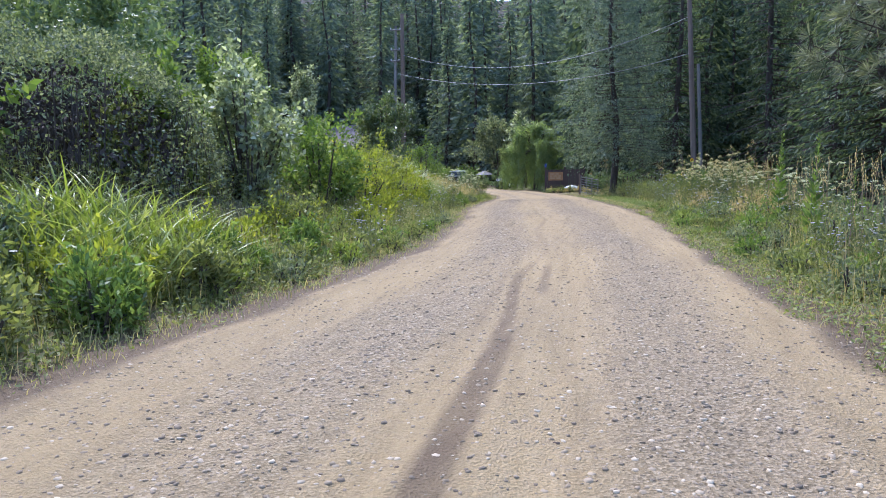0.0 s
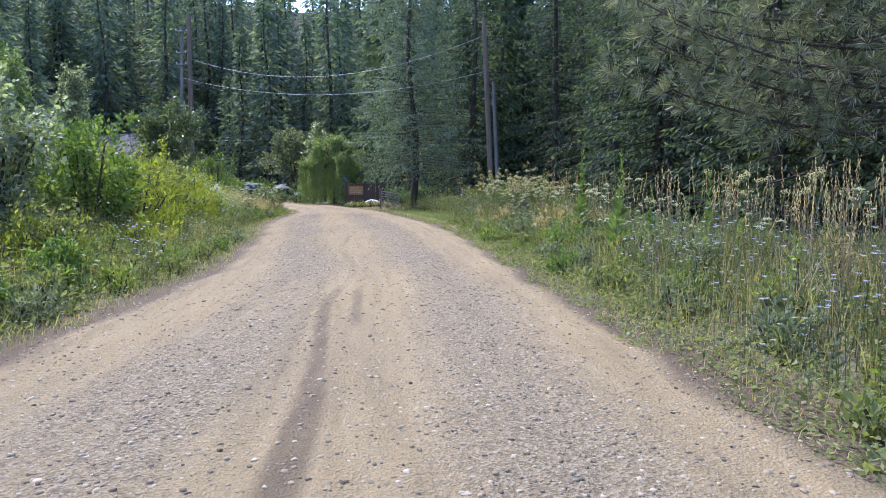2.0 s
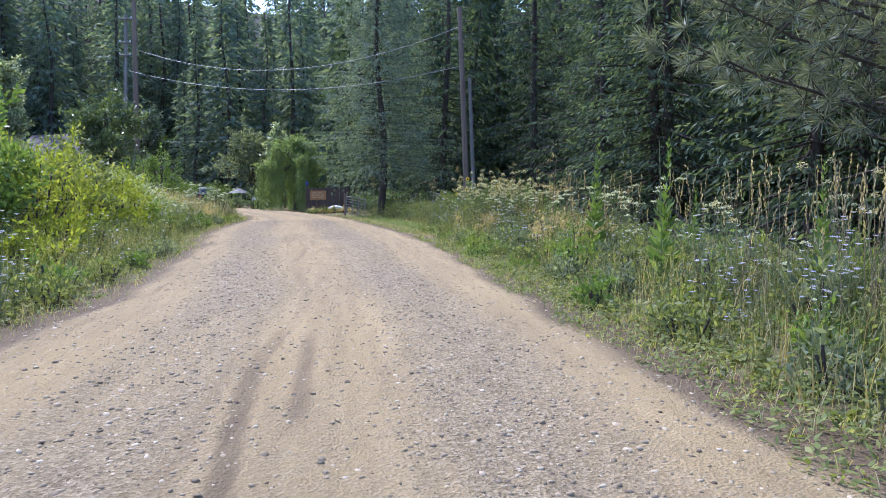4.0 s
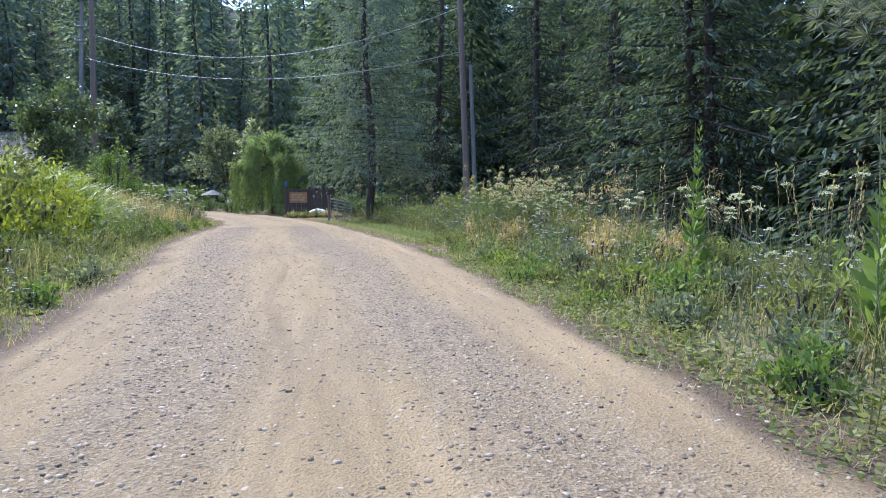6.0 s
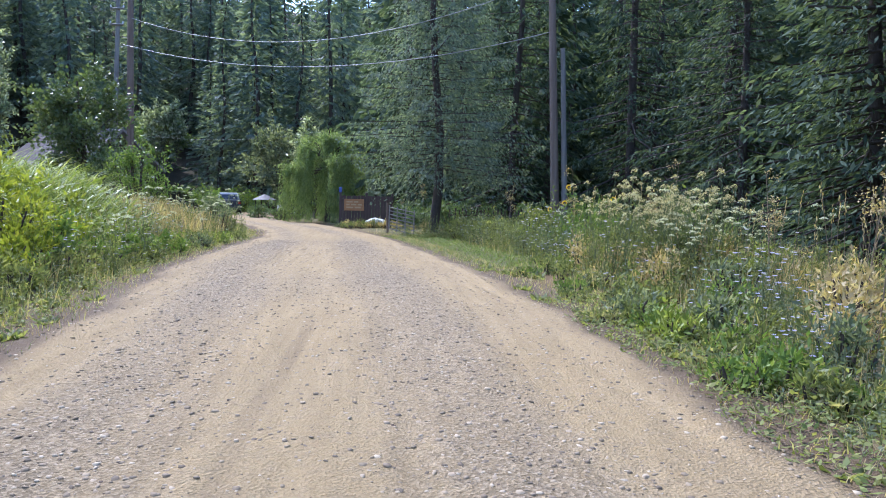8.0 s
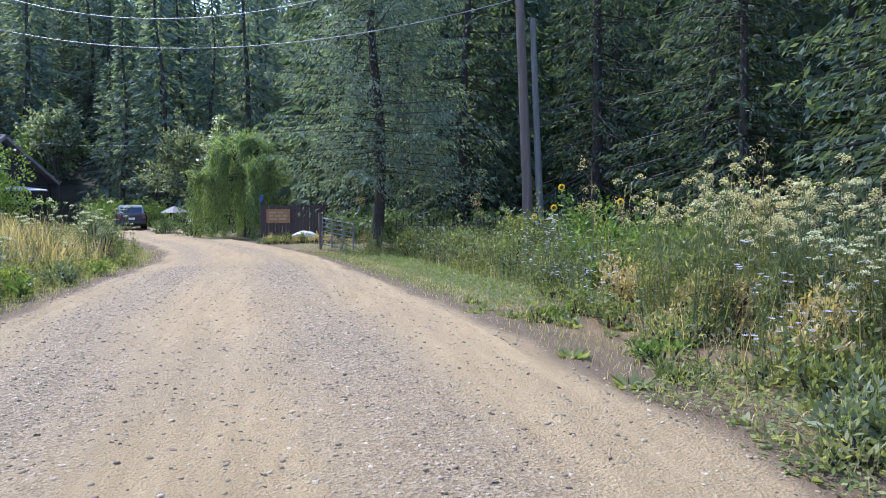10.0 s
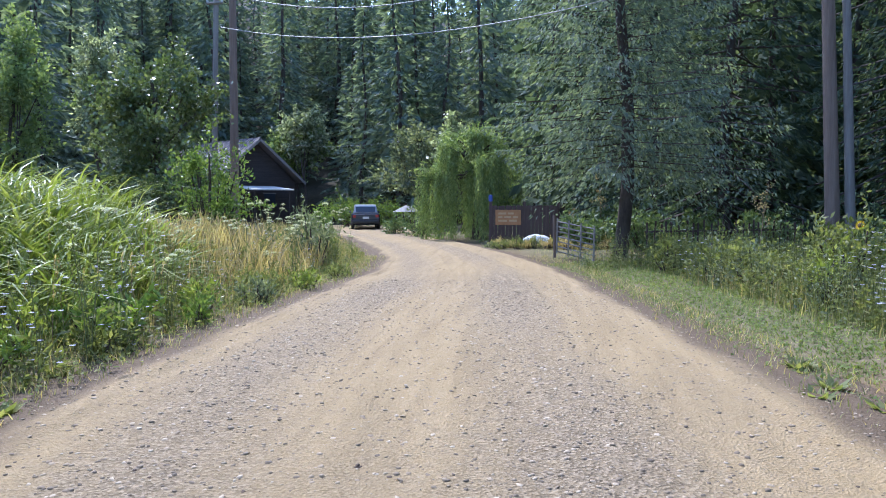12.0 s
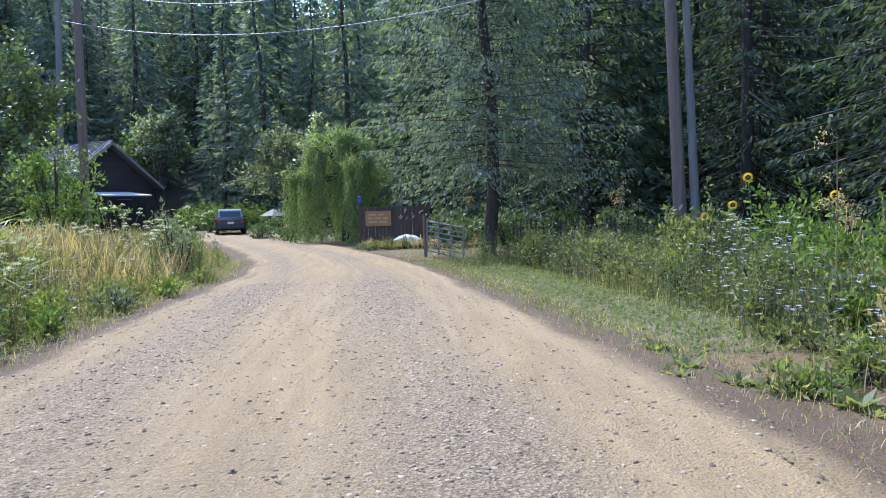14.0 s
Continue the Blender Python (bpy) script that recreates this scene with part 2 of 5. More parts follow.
def part(name, bm, mat, parent=None, label="", smooth=False):
    me = bpy.data.meshes.new(name)
    bm.to_mesh(me)
    bm.free()
    me.materials.append(mat)
    if smooth:
        for p in me.polygons:
            p.use_smooth = True
    ob = new(name, me)
    if parent:
        ob.parent = parent
    return tagged(ob, label)


def thing(name, label, category, group="", at=(0, 0, 0), turn=0.0, kind=""):
    ob = new(name)
    ob.matrix_basis = pose(*at, 0, 0, turn)
    return tagged(ob, label, category, group, kind)


def leaves(geo, p, d, length, width, fold=0.15):
    """Diamond leaves, slightly folded, from p along d."""
    n = len(p)
    length, width = np.broadcast_to(length, n)[:, None], np.broadcast_to(width, n)[:, None]
    side = unit(np.cross(d, rand_dirs(n)))
    nor = np.cross(d, side)
    mid = p + d * length * 0.45 + nor * width * fold
    v = np.stack([p, mid + side * width / 2, p + d * length, mid - side * width / 2], 1)
    return geo.add(v, np.arange(4 * n).reshape(-1, 4))


def flat_leaves(geo, p, d, length, width, nor):
    """Leaves that lie square to nor."""
    n = len(p)
    length, width = np.broadcast_to(length, n)[:, None], np.broadcast_to(width, n)[:, None]
    side = unit(np.cross(d, nor))
    mid = p + d * length * 0.45
    v = np.stack([p, mid + side * width / 2, p + d * length, mid - side * width / 2], 1)
    return geo.add(v, np.arange(4 * n).reshape(-1, 4))


def blades(geo, p, h, lean, width, segs=3, droop=0.0):
    """Grass blades that rise, lean over and taper."""
    n = len(p)
    h, lean, width = (np.broadcast_to(a, n)[:, None] for a in (h, lean, width))
    a = rng.uniform(0, 2 * math.pi, n)
    way = np.stack([np.cos(a), np.sin(a), 0 * a], 1)
    turn = a + rng.uniform(-0.8, 0.8, n) + math.pi / 2
    side = np.stack([np.cos(turn), np.sin(turn), 0 * a], 1)
    rows = []
    for k in range(segs + 1):
        s = k / segs
        c = p + UP * h * (s - (0.3 * lean + droop) * s ** 2.2) + way * h * lean * s ** 1.8
        w = width * (1 - 0.93 * s ** 1.6) / 2
        rows += [c - side * w, c + side * w]
    v = np.stack(rows, 1)
    base = np.arange(n)[:, None] * (2 * segs + 2)
    f = np.concatenate([base + np.array([2 * k, 2 * k + 1, 2 * k + 3, 2 * k + 2]) for k in range(segs)])
    return geo.add(v, f)


def stems(geo, a, b, r0, r1=None):
    """Thin three-sided stems from a to b."""
    n = len(a)
    r0 = np.broadcast_to(r0, n)[:, None]
    r1 = r0 * 0.6 if r1 is None else np.broadcast_to(r1, n)[:, None]
    d = unit(b - a)
    u = unit(np.cross(d, np.array([0.31, 0.95, 0.05])))
    w = np.cross(d, u)
    ring = [u * math.cos(k * 2.0944) + w * math.sin(k * 2.0944) for k in range(3)]
    v = np.stack([a + q * r0 for q in ring] + [b + q * r1 for q in ring], 1)
    base = np.arange(n)[:, None] * 6
    f = np.concatenate([base + np.array(q) for q in ((0, 1, 4, 3), (1, 2, 5, 4), (2, 0, 3, 5))])
    return geo.add(v, f)


def tube(geo, pts, radii, sides=8):
    """A bent, tapering tube along pts, its end closed."""
    pts = np.asarray(pts, float)
    d = unit(np.gradient(pts, axis=0))
    u = unit(np.cross(d, np.array([0.23, 0.87, 0.11])))
    w = np.cross(d, u)
    a = np.arange(sides) * 2 * math.pi / sides
    ring = np.cos(a)[None, :, None] * u[:, None] + np.sin(a)[None, :, None] * w[:, None]
    v = pts[:, None] + ring * np.asarray(radii, float)[:, None, None]
    k = len(pts)
    i, j = np.meshgrid(np.arange(k - 1), np.arange(sides), indexing="ij")
    f = np.stack([i * sides + j, i * sides + (j + 1) % sides, (i + 1) * sides + (j + 1) % sides, (i + 1) * sides + j], -1)
    geo.add(v, f)
    top = v[-1]
    if sides % 2 == 0:
        geo.add(top, [[0, k2, k2 + 1, k2 + 2] for k2 in range(1, sides - 2, 2)] if sides > 4 else [[0, 1, 2, 3]])
    return geo


def step(a, b, x):
    t = np.clip((x - a) / (b - a), 0, 1)
    return t * t * (3 - 2 * t)


def wob(x, y, s, k=0.0):
    """Smooth unevenness in -1..1."""
    return (np.sin(x * s + 1.3 + k) * np.cos(y * s * 1.17 + 0.4 * k) + 0.5 * np.sin(x * s * 2.3 - y * s * 1.9 + k)) / 1.5


# ---- the lie of the land ----
ROAD_Y = [-30, 4, 8, 12, 18, 26, 32, 37, 43, 47, 52, 60, 66, 72, 80]
ROAD_L = [-2.3, -2.25, -2.0, -1.5, -1.0, -1.45, -2.1, -2.1, -1.95, -2.45, -3.9, -6.6, -9.6, -12.6, -15.0]
ROAD_R = [3.6, 3.6, 3.6, 3.6, 3.65, 3.75, 3.4, 2.75, 2.0, 1.15, -0.3, -2.9, -4.8, -6.0, -6.8]


def road_l(y):
    return np.interp(y, ROAD_Y, ROAD_L)


def road_r(y):
    return np.interp(y, ROAD_Y, ROAD_R)


def land(x, y):
    x, y = np.asarray(x, float), np.asarray(y, float)
    l, r = road_l(y), road_r(y)
    out = np.maximum(l - 1.3 - x, 0)
    bank = 1.25 * step(0.6, 4.5, out) * step(2, 9, y) * (1 - 0.75 * step(44, 56, y))
    right = np.maximum(x - r - 1.5, 0)
    dip = -0.9 * step(3.8, 7.5, right) * step(4, 14, y) * (1 - step(40, 56, y))
    hill = 0.33 * np.maximum(0, y - 84) + 0.2 * np.maximum(0, y - 104) + 0.12 * np.maximum(0, x - 17) + 0.34 * np.maximum(0, -26 - x)
    hill = 62 * np.tanh(hill / 62)
    near = step(0.5, 3.0, np.maximum(out, right)) * 0.10 * wob(x, y, 0.8)
    far = step(8, 30, np.maximum(np.abs(x) - 10, y - 80)) * 1.0 * wob(x, y, 0.11)
    inside = -0.07 * (1 - step(0.2, 1.4, np.maximum(l - 0.6 - x, x - r - 0.6)))
    return bank + dip + hill + near + far + inside


def build_ground():
    def axis(lo, hi, stp, far):
        mid = np.arange(lo, hi + stp, stp)
        grow = stp * np.cumsum(1.22 ** np.arange(1, 60))
        grow = grow[grow < far]
        return np.concatenate([(lo - grow)[::-1], mid, hi + stp + grow])
    xs, ys = axis(-32, 32, 0.7, 2500), axis(-12, 100, 0.8, 2500)
    gx, gy = np.meshgrid(xs, ys)
    v = np.stack([gx, gy, land(gx, gy)], -1)
    nx = len(xs)
    i, j = np.meshgrid(np.arange(len(ys) - 1), np.arange(nx - 1), indexing="ij")
    f = np.stack([i * nx + j, i * nx + j + 1, (i + 1) * nx + j + 1, (i + 1) * nx + j], -1)
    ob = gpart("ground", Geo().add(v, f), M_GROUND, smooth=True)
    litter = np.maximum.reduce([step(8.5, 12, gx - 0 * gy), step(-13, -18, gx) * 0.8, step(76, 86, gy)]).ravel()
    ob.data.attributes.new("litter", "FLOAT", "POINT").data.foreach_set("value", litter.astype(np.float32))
    o = gx - road_r(gy)
    soil = step(27.2, 28.6, gy) * (1 - step(32.8, 34.0, gy)) * step(-1.0, 0.0, o) * (1 - step(2.4, 3.4, o))
    soil = np.maximum(soil, (1 - step(0.6, 1.5, np.maximum(o, road_l(gy) - gx))) * 0.8).ravel()
    ob.data.attributes.new("soil", "FLOAT", "POINT").data.foreach_set("value", soil.astype(np.float32))
    tagged(ob, "grassy verge soil rising into wooded hills", "ground", kind="structure")


def track(c, w, u, y):
    """A wandering wheel track at the share c of the road's width."""
    mid = c + 0.015 * np.sin(y * 0.33 + c * 9) + 0.012 * wob(0 * y + c * 7, y, 0.9)
    return np.exp(-((u - mid) / (w * (1 + 0.35 * wob(0 * y + c * 5, y, 0.5)))) ** 2) * (0.75 + 0.25 * wob(0 * y + c * 3, y, 0.7))


def road_relief(x, y, u):
    across = np.abs(u - 0.5) * 2
    ruts = track(0.27, 0.05, u, y) + track(0.44, 0.045, u, y) + track(0.60, 0.045, u, y) + track(0.83, 0.05, u, y)
    z = 0.035 * (1 - across ** 2) - 0.026 * ruts + 0.006 * np.sin(u * 95 + 1.6 * np.sin(y * 0.45) + 2 * wob(0 * y, y, 0.35)) * (0.6 + 0.4 * wob(x, y, 0.8)) + 0.008 * wob(x * 3, y, 2.2) + 0.006 * wob(x, y, 7.0, 2.0)
    z -= 0.03 * step(1.0, 1.4, across) - 0.04 * step(0.93, 1.0, across) * (1 - step(1.0, 1.12, across)) * (0.6 + 0.4 * wob(x, y, 1.1))
    z += 0.045 * np.exp(-((x - road_r(y) + 0.12) / 0.075) ** 2) * step(25, 28, y) * (1 - step(33.5, 35, y)) * (0.8 + 0.3 * wob(x, y, 2.6))
    return ruts, z


def build_road():
    ys = np.arange(-10, 79, 0.2)
    us = np.linspace(-0.22, 1.22, 200)
    gy, gu = np.meshgrid(ys, us, indexing="ij")
    gx = road_l(gy) + (road_r(gy) - road_l(gy)) * gu
    across = np.abs(gu - 0.5) * 2
    ruts, z = road_relief(gx, gy, gu)
    v = np.stack([gx, gy, z + 0.0], -1)
    nu = len(us)
    i, j = np.meshgrid(np.arange(len(ys) - 1), np.arange(nu - 1), indexing="ij")
    f = np.stack([i * nu + j, i * nu + j + 1, (i + 1) * nu + j + 1, (i + 1) * nu + j], -1)
    ob = gpart("road", Geo().add(v, f), M_ROAD, smooth=True)
    heart = 0.54 - 0.11 * step(12, 26, gy) + 0.012 * np.sin(gy * 0.5)
    loose = 0.52 * np.exp(-((gu - heart + 0.235) / 0.115) ** 4) + 0.52 * np.exp(-((gu - heart - 0.245) / 0.12) ** 4)
    loose = np.clip(loose * (1 - 0.45 * track(0.27, 0.03, gu, gy) - 0.3 * track(0.60, 0.03, gu, gy)) + 0.13 + 0.2 * wob(gx, gy, 0.55), 0, 1)
    damp_x = 0.86 + 0.05 * np.sin(gy * 0.8) + 0.2 * step(13.5, 16.5, gy) - 0.28 * step(17, 22, gy)
    damp = np.exp(-((gx - damp_x) / (0.125 - 0.05 * step(9, 11, gy))) ** 8) * (1 - 0.7 * step(12.5, 15.5, gy)) * (1 - step(24, 28, gy))
    damp += 0.85 * np.exp(-((gx - 1.19) / 0.07) ** 4) * step(11.8, 12.6, gy) * (1 - step(14.2, 15.5, gy))
    damp += 0.5 * np.exp(-((gx - 0.62) / 0.06) ** 2) * step(9.5, 11, gy) * (1 - step(13, 15, gy))
    damp = np.clip(damp * (0.85 + 0.25 * wob(gx * 3, gy, 3.1)), 0, 1)
    verge = step(0.97, 1.14, across + 0.05 * wob(gx, gy, 1.7))
    for name, a in (("loose", loose), ("damp", damp), ("verge", verge)):
        ob.data.attributes.new(name, "FLOAT", "POINT").data.foreach_set("value", a.ravel().astype(np.float32))
    tagged(ob, "tan dirt and gravel road with wheel tracks", "road", kind="structure")


build_ground()
build_road()


def scatter(n, y0, y1, side, near, far, power=1.0):
    """Places beside the road: near to far metres out from its edge."""
    y = rng.uniform(y0, y1, n)
    o = near + (far - near) * rng.uniform(0, 1, n) ** power
    x = road_l(y) - o if side < 0 else road_r(y) + o
    return x, y, o


def on_land(x, y):
    return np.stack([x, y, land(x, y) - 0.02], 1)


# ---- conifers ----
def conifer_parts(h, r, n_branch, dense, leaf, seed_droop=0.35, first=0.06, power=0.85, slim=0.3, sink=0.42):
    """Trunk, crown and boughs of a spruce-like tree standing at the origin: twigs fork off each bough and hang in sprays."""
    trunk, crown, boughs = Geo(), Geo(), Geo()
    zs = np.linspace(-0.3, h, 9)
    bend = 0.012 * h * np.sin(zs * 0.5)
    tube(trunk, np.stack([bend, 0 * zs, zs], 1), 0.0105 * h * (1 - zs / h * 0.9) + 0.02, 8)
    for k in range(n_branch):
        s = first + (1 - first) * ((k + rng.uniform(0, 1)) / n_branch) ** 1.1
        if s > 0.985:
            continue
        a = k * 2.39996 + rng.uniform(-0.4, 0.4)
        ln = r * (1 - s) ** power * rng.choice((0.55, 0.8, 1.0, 1.15)) * rng.uniform(0.85, 1.1) + 0.15
        way = np.array([math.cos(a), math.sin(a), 0.0])
        across = np.cross(way, UP)
        sag = sink * (1 - s) - 0.30 * s
        m = max(3, int(ln * dense))
        t = 0.1 + 0.9 * (np.arange(m) + rng.uniform(0, 1, m)) / m
        foot = np.array([0.0, 0, s * h])
        c = foot + way * ln * t[:, None] + UP * (-sag * 1.3 * ln * t ** 1.25 + 0.4 * sag * ln * t ** 3)[:, None]
        side = np.where(np.arange(m) % 2 == 0, 1, -1)[:, None] * across
        reach = ((0.5 * ln * (1 - t) + 0.6 * leaf) * rng.uniform(0.6, 1.15, m))[:, None]
        twig = unit(way * 0.75 + side * rng.uniform(0.4, 1.0, m)[:, None])
        for u in (0.3, 0.65, 1.0):
            p = c + twig * reach * u - UP * seed_droop * reach * u ** 2
            d = unit(twig * 0.9 + rand_dirs(m) * 0.45 - UP * (seed_droop * rng.uniform(0.3, 1.7, m))[:, None])
            leaves(crown, p - d * leaf * 0.3, d, leaf * rng.uniform(0.7, 1.4, m), leaf * slim * rng.uniform(0.7, 1.4, m))
        if ln > 0.8 and dense > 6:
            stems(boughs, foot[None], c[-2:-1] * 0.9 + 0.1 * foot[None], (0.004 if dense > 9 else 0.012) * ln + 0.006)
    if dense < 4:
        m = 200
        q = rng.uniform(first, 0.95, m)
        d = unit(rand_dirs(m) * np.array([1, 1, 0.3]))
        leaves(crown, d * (0.16 * r * (1 - q) + 0.2)[:, None] + np.stack([0 * q, 0 * q, q * h], 1), unit(d - UP * 0.7), leaf * 1.3, leaf * slim * 1.6)
    m = 14
    leaves(crown, np.stack([0 * np.arange(m), 0 * np.arange(m), h - 0.6 + 0.6 * np.arange(m) / m], 1), unit(rand_dirs(m) + UP * 0.8), leaf * 0.6, leaf * 0.25)
    return trunk, crown, boughs


def make_conifer(name, label, group, at, turn=0.0, mat=M_NEEDLE, **kw):
    root = thing(name, label, "conifer", group, at, turn)
    trunk, crown, boughs = conifer_parts(**kw)
    if boughs.n:
        tagged(gpart("bough", boughs, M_BARK, root), kind="stuff")
    gpart("trunk", trunk, M_BARK, root)
    gpart("crown", crown, mat, root)
    return root


def forest():
    """Conifers of the wooded slopes, a few shapes repeated at many sizes and turns."""
    # Slope trees take the paler needles, their colour standing for haze.
    kinds = [make_conifer("conifer", "tall green conifer on the wooded slope, haze paled into its needles", "forest conifers", (-30 - 6 * k, 96 + 5 * k, float(land(-30 - 6 * k, 96 + 5 * k))), mat=M_HAZE_LIT, h=h, r=r, n_branch=nb, dense=dn, leaf=lf, first=fs, slim=0.36)
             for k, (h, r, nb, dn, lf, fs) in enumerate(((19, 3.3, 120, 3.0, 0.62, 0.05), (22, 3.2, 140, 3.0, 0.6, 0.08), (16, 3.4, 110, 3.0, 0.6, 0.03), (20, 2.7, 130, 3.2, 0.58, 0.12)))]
    spots = []
    def fill(n, x0, x1, y0, y1, gap, keep=lambda x, y: True):
        tries = 0
        made = 0
        while made < n and tries < n * 40:
            tries += 1
            x, y = rng.uniform(x0, x1), rng.uniform(y0, y1)
            if keep(x, y) and all((x - a) ** 2 + (y - b) ** 2 > gap * gap for a, b in spots):
                spots.append((x, y))
                made += 1
    fill(40, -55, -27, 24, 82, 4.0)
    fill(125, -62, 58, 82, 112, 3.0, lambda x, y: not (-33 < x < -9 and y < 92))
    fill(70, -76, 62, 112, 134, 4.0)
    spots += [(-11.5, 83.5), (-8.0, 81.5), (-5.0, 83.0), (-13.5, 88.0), (-9.6, 87.0)]
    far = len(spots)
    spots += [(3.9, 60.5), (2.7, 66.0), (8.4, 53.0), (10.6, 56.0)]
    fill(48, 13.0, 30, 14, 66, 2.6)
    fill(26, 7.5, 32, 60, 82, 3.0)
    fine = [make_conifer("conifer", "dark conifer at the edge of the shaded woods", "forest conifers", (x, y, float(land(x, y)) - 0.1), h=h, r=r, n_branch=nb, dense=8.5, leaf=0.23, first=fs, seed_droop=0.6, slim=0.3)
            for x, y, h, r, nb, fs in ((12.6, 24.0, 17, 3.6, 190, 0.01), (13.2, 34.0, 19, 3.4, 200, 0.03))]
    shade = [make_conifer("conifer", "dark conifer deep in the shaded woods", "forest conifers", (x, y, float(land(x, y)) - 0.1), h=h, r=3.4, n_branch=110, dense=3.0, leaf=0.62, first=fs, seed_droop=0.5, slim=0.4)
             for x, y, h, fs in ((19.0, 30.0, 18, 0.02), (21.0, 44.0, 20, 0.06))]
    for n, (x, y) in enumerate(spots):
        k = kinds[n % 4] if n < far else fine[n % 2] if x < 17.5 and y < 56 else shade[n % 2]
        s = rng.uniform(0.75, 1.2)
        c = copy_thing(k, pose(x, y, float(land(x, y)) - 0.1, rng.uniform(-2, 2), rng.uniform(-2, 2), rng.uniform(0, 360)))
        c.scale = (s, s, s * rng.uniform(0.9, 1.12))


forest()


# ---- broadleaf shrubs and trees ----
def lumps(n, size, flat=0.8):
    """Centres and radii of the uneven masses that make up a crown of the given half sizes."""
    c = rand_dirs(n) * (rng.uniform(0.15, 0.8, n) ** 0.6)[:, None] * np.array(size)
    return c, rng.uniform(0.16, 0.44, n)[:, None] * np.array(size) * np.array([1, 1, flat])


def crown_leaves(geo, centre, size, n_leaf, leaf, n_lump=14, up=0.3, width=0.5, thick=0.45):
    c, r = lumps(int(n_lump * 1.5), size)
    k = rng.integers(0, len(c), n_leaf)
    d = rand_dirs(n_leaf)
    rad = (1 - thick * rng.uniform(0, 1, n_leaf) ** 1.5)[:, None]
    p = np.array(centre) + c[k] + d * r[k] * rad * (1 + 0.12 * rng.normal(size=(n_leaf, 1)))
    sprig = rng.uniform(size=n_leaf) < 0.22
    twig = unit(c + rand_dirs(len(c)) * 0.5 + UP * 0.5)
    j = rng.integers(0, len(c), n_leaf)
    along = np.array(centre) + c[j] + twig[j] * (r[j].mean(1, keepdims=True) * rng.uniform(0.6, 2.1, (n_leaf, 1))) + rng.normal(0, 0.035 + 0.02 * size[2], (n_leaf, 3))
    p = np.where(sprig[:, None], along, p)
    way = unit(d * 0.8 + rand_dirs(n_leaf) * 0.7 + UP * up)
    ln = leaf * rng.uniform(0.6, 1.35, n_leaf)
    return leaves(geo, p, way, ln, ln * width), np.array(centre) + c


def bush(name, label, at, size, n_leaf, leaf, mat, n_lump=14, up=0.3, width=0.5, group="", category="shrub"):
    """A shrub from the ground up, of half sizes size."""
    root = thing(name, label, category, group, at)
    g = Geo()
    _, cs = crown_leaves(g, (0, 0, size[2] * 0.86), (size[0], size[1], size[2] * 1.08), n_leaf, leaf, n_lump, up, width)
    cs[:, 2] = np.maximum(cs[:, 2], 0.15)
    w = Geo()
    foot = np.stack([cs[:, 0] * 0.25, cs[:, 1] * 0.25, 0 * cs[:, 2] - 0.1], 1)
    stems(w, foot, cs, 0.02 + 0.012 * size[2])
    tagged(gpart("branch", w, M_BARK, root), kind="stuff")
    tagged(gpart("crown", g, mat, root), kind="stuff")
    return root


def tree(name, label, at, h, size, n_leaf, leaf, mat, n_lump=18, trunk_r=0.12, width=0.55, group="", limbs=9):
    """A broadleaf tree: tapered trunk, limbs, and an uneven crown with gaps."""
    root = thing(name, label, "tree", group, at)
    g, w = Geo(), Geo()
    cz = h - size[2]
    _, cs = crown_leaves(g, (0, 0, cz), size, n_leaf, leaf, n_lump, 0.15, width, 0.6)
    zs = np.linspace(-0.2, h * 0.85, 7)
    tube(w, np.stack([0.02 * h * np.sin(zs), 0.015 * h * np.cos(zs * 0.8), zs], 1), trunk_r * (1 - 0.8 * zs / h), 8)
    for c in cs[:limbs]:
        z0 = max(0.25 * h, c[2] - rng.uniform(0.2, 0.45) * h)
        p = np.array([[0, 0, z0], [c[0] * 0.4, c[1] * 0.4, z0 + 0.4 * (c[2] - z0)], c])
        tube(w, p, [trunk_r * 0.45, trunk_r * 0.3, trunk_r * 0.1], 6)
    gpart("trunk", w, M_BARK, root)
    gpart("crown", g, mat, root)
    return root


def put(x, y, dz=-0.05):
    return (x, y, float(land(x, y)) + dz)


def reed_mass(name, label, x0, x1, y0, y1, n, h, mat, lean=0.75, broad=1.0, droop=0.12):
    g = Geo()
    x, y = rng.uniform(x0, x1, n), rng.uniform(y0, y1, n)
    u, v = (x - (x0 + x1) / 2) / (x1 - x0) * 2, (y - (y0 + y1) / 2) / (y1 - y0) * 2
    keep = u ** 2 + v ** 2 < 1.0 + 0.15 * wob(x, y, 2.0)
    x, y, u, v = x[keep], y[keep], u[keep], v[keep]
    hh = h * rng.uniform(0.55, 1.1, len(x)) * (1 - 0.35 * (u ** 2 + v ** 2)) * (1 + 0.18 * wob(x, y, 1.9))
    blades(g, on_land(x, y), hh, lean * rng.uniform(0.35, 1.25, len(x)), broad * rng.uniform(0.016, 0.042, len(x)), 5, droop)
    ob = gpart(name, g, mat)
    return tagged(ob, label, "reeds", kind="stuff")


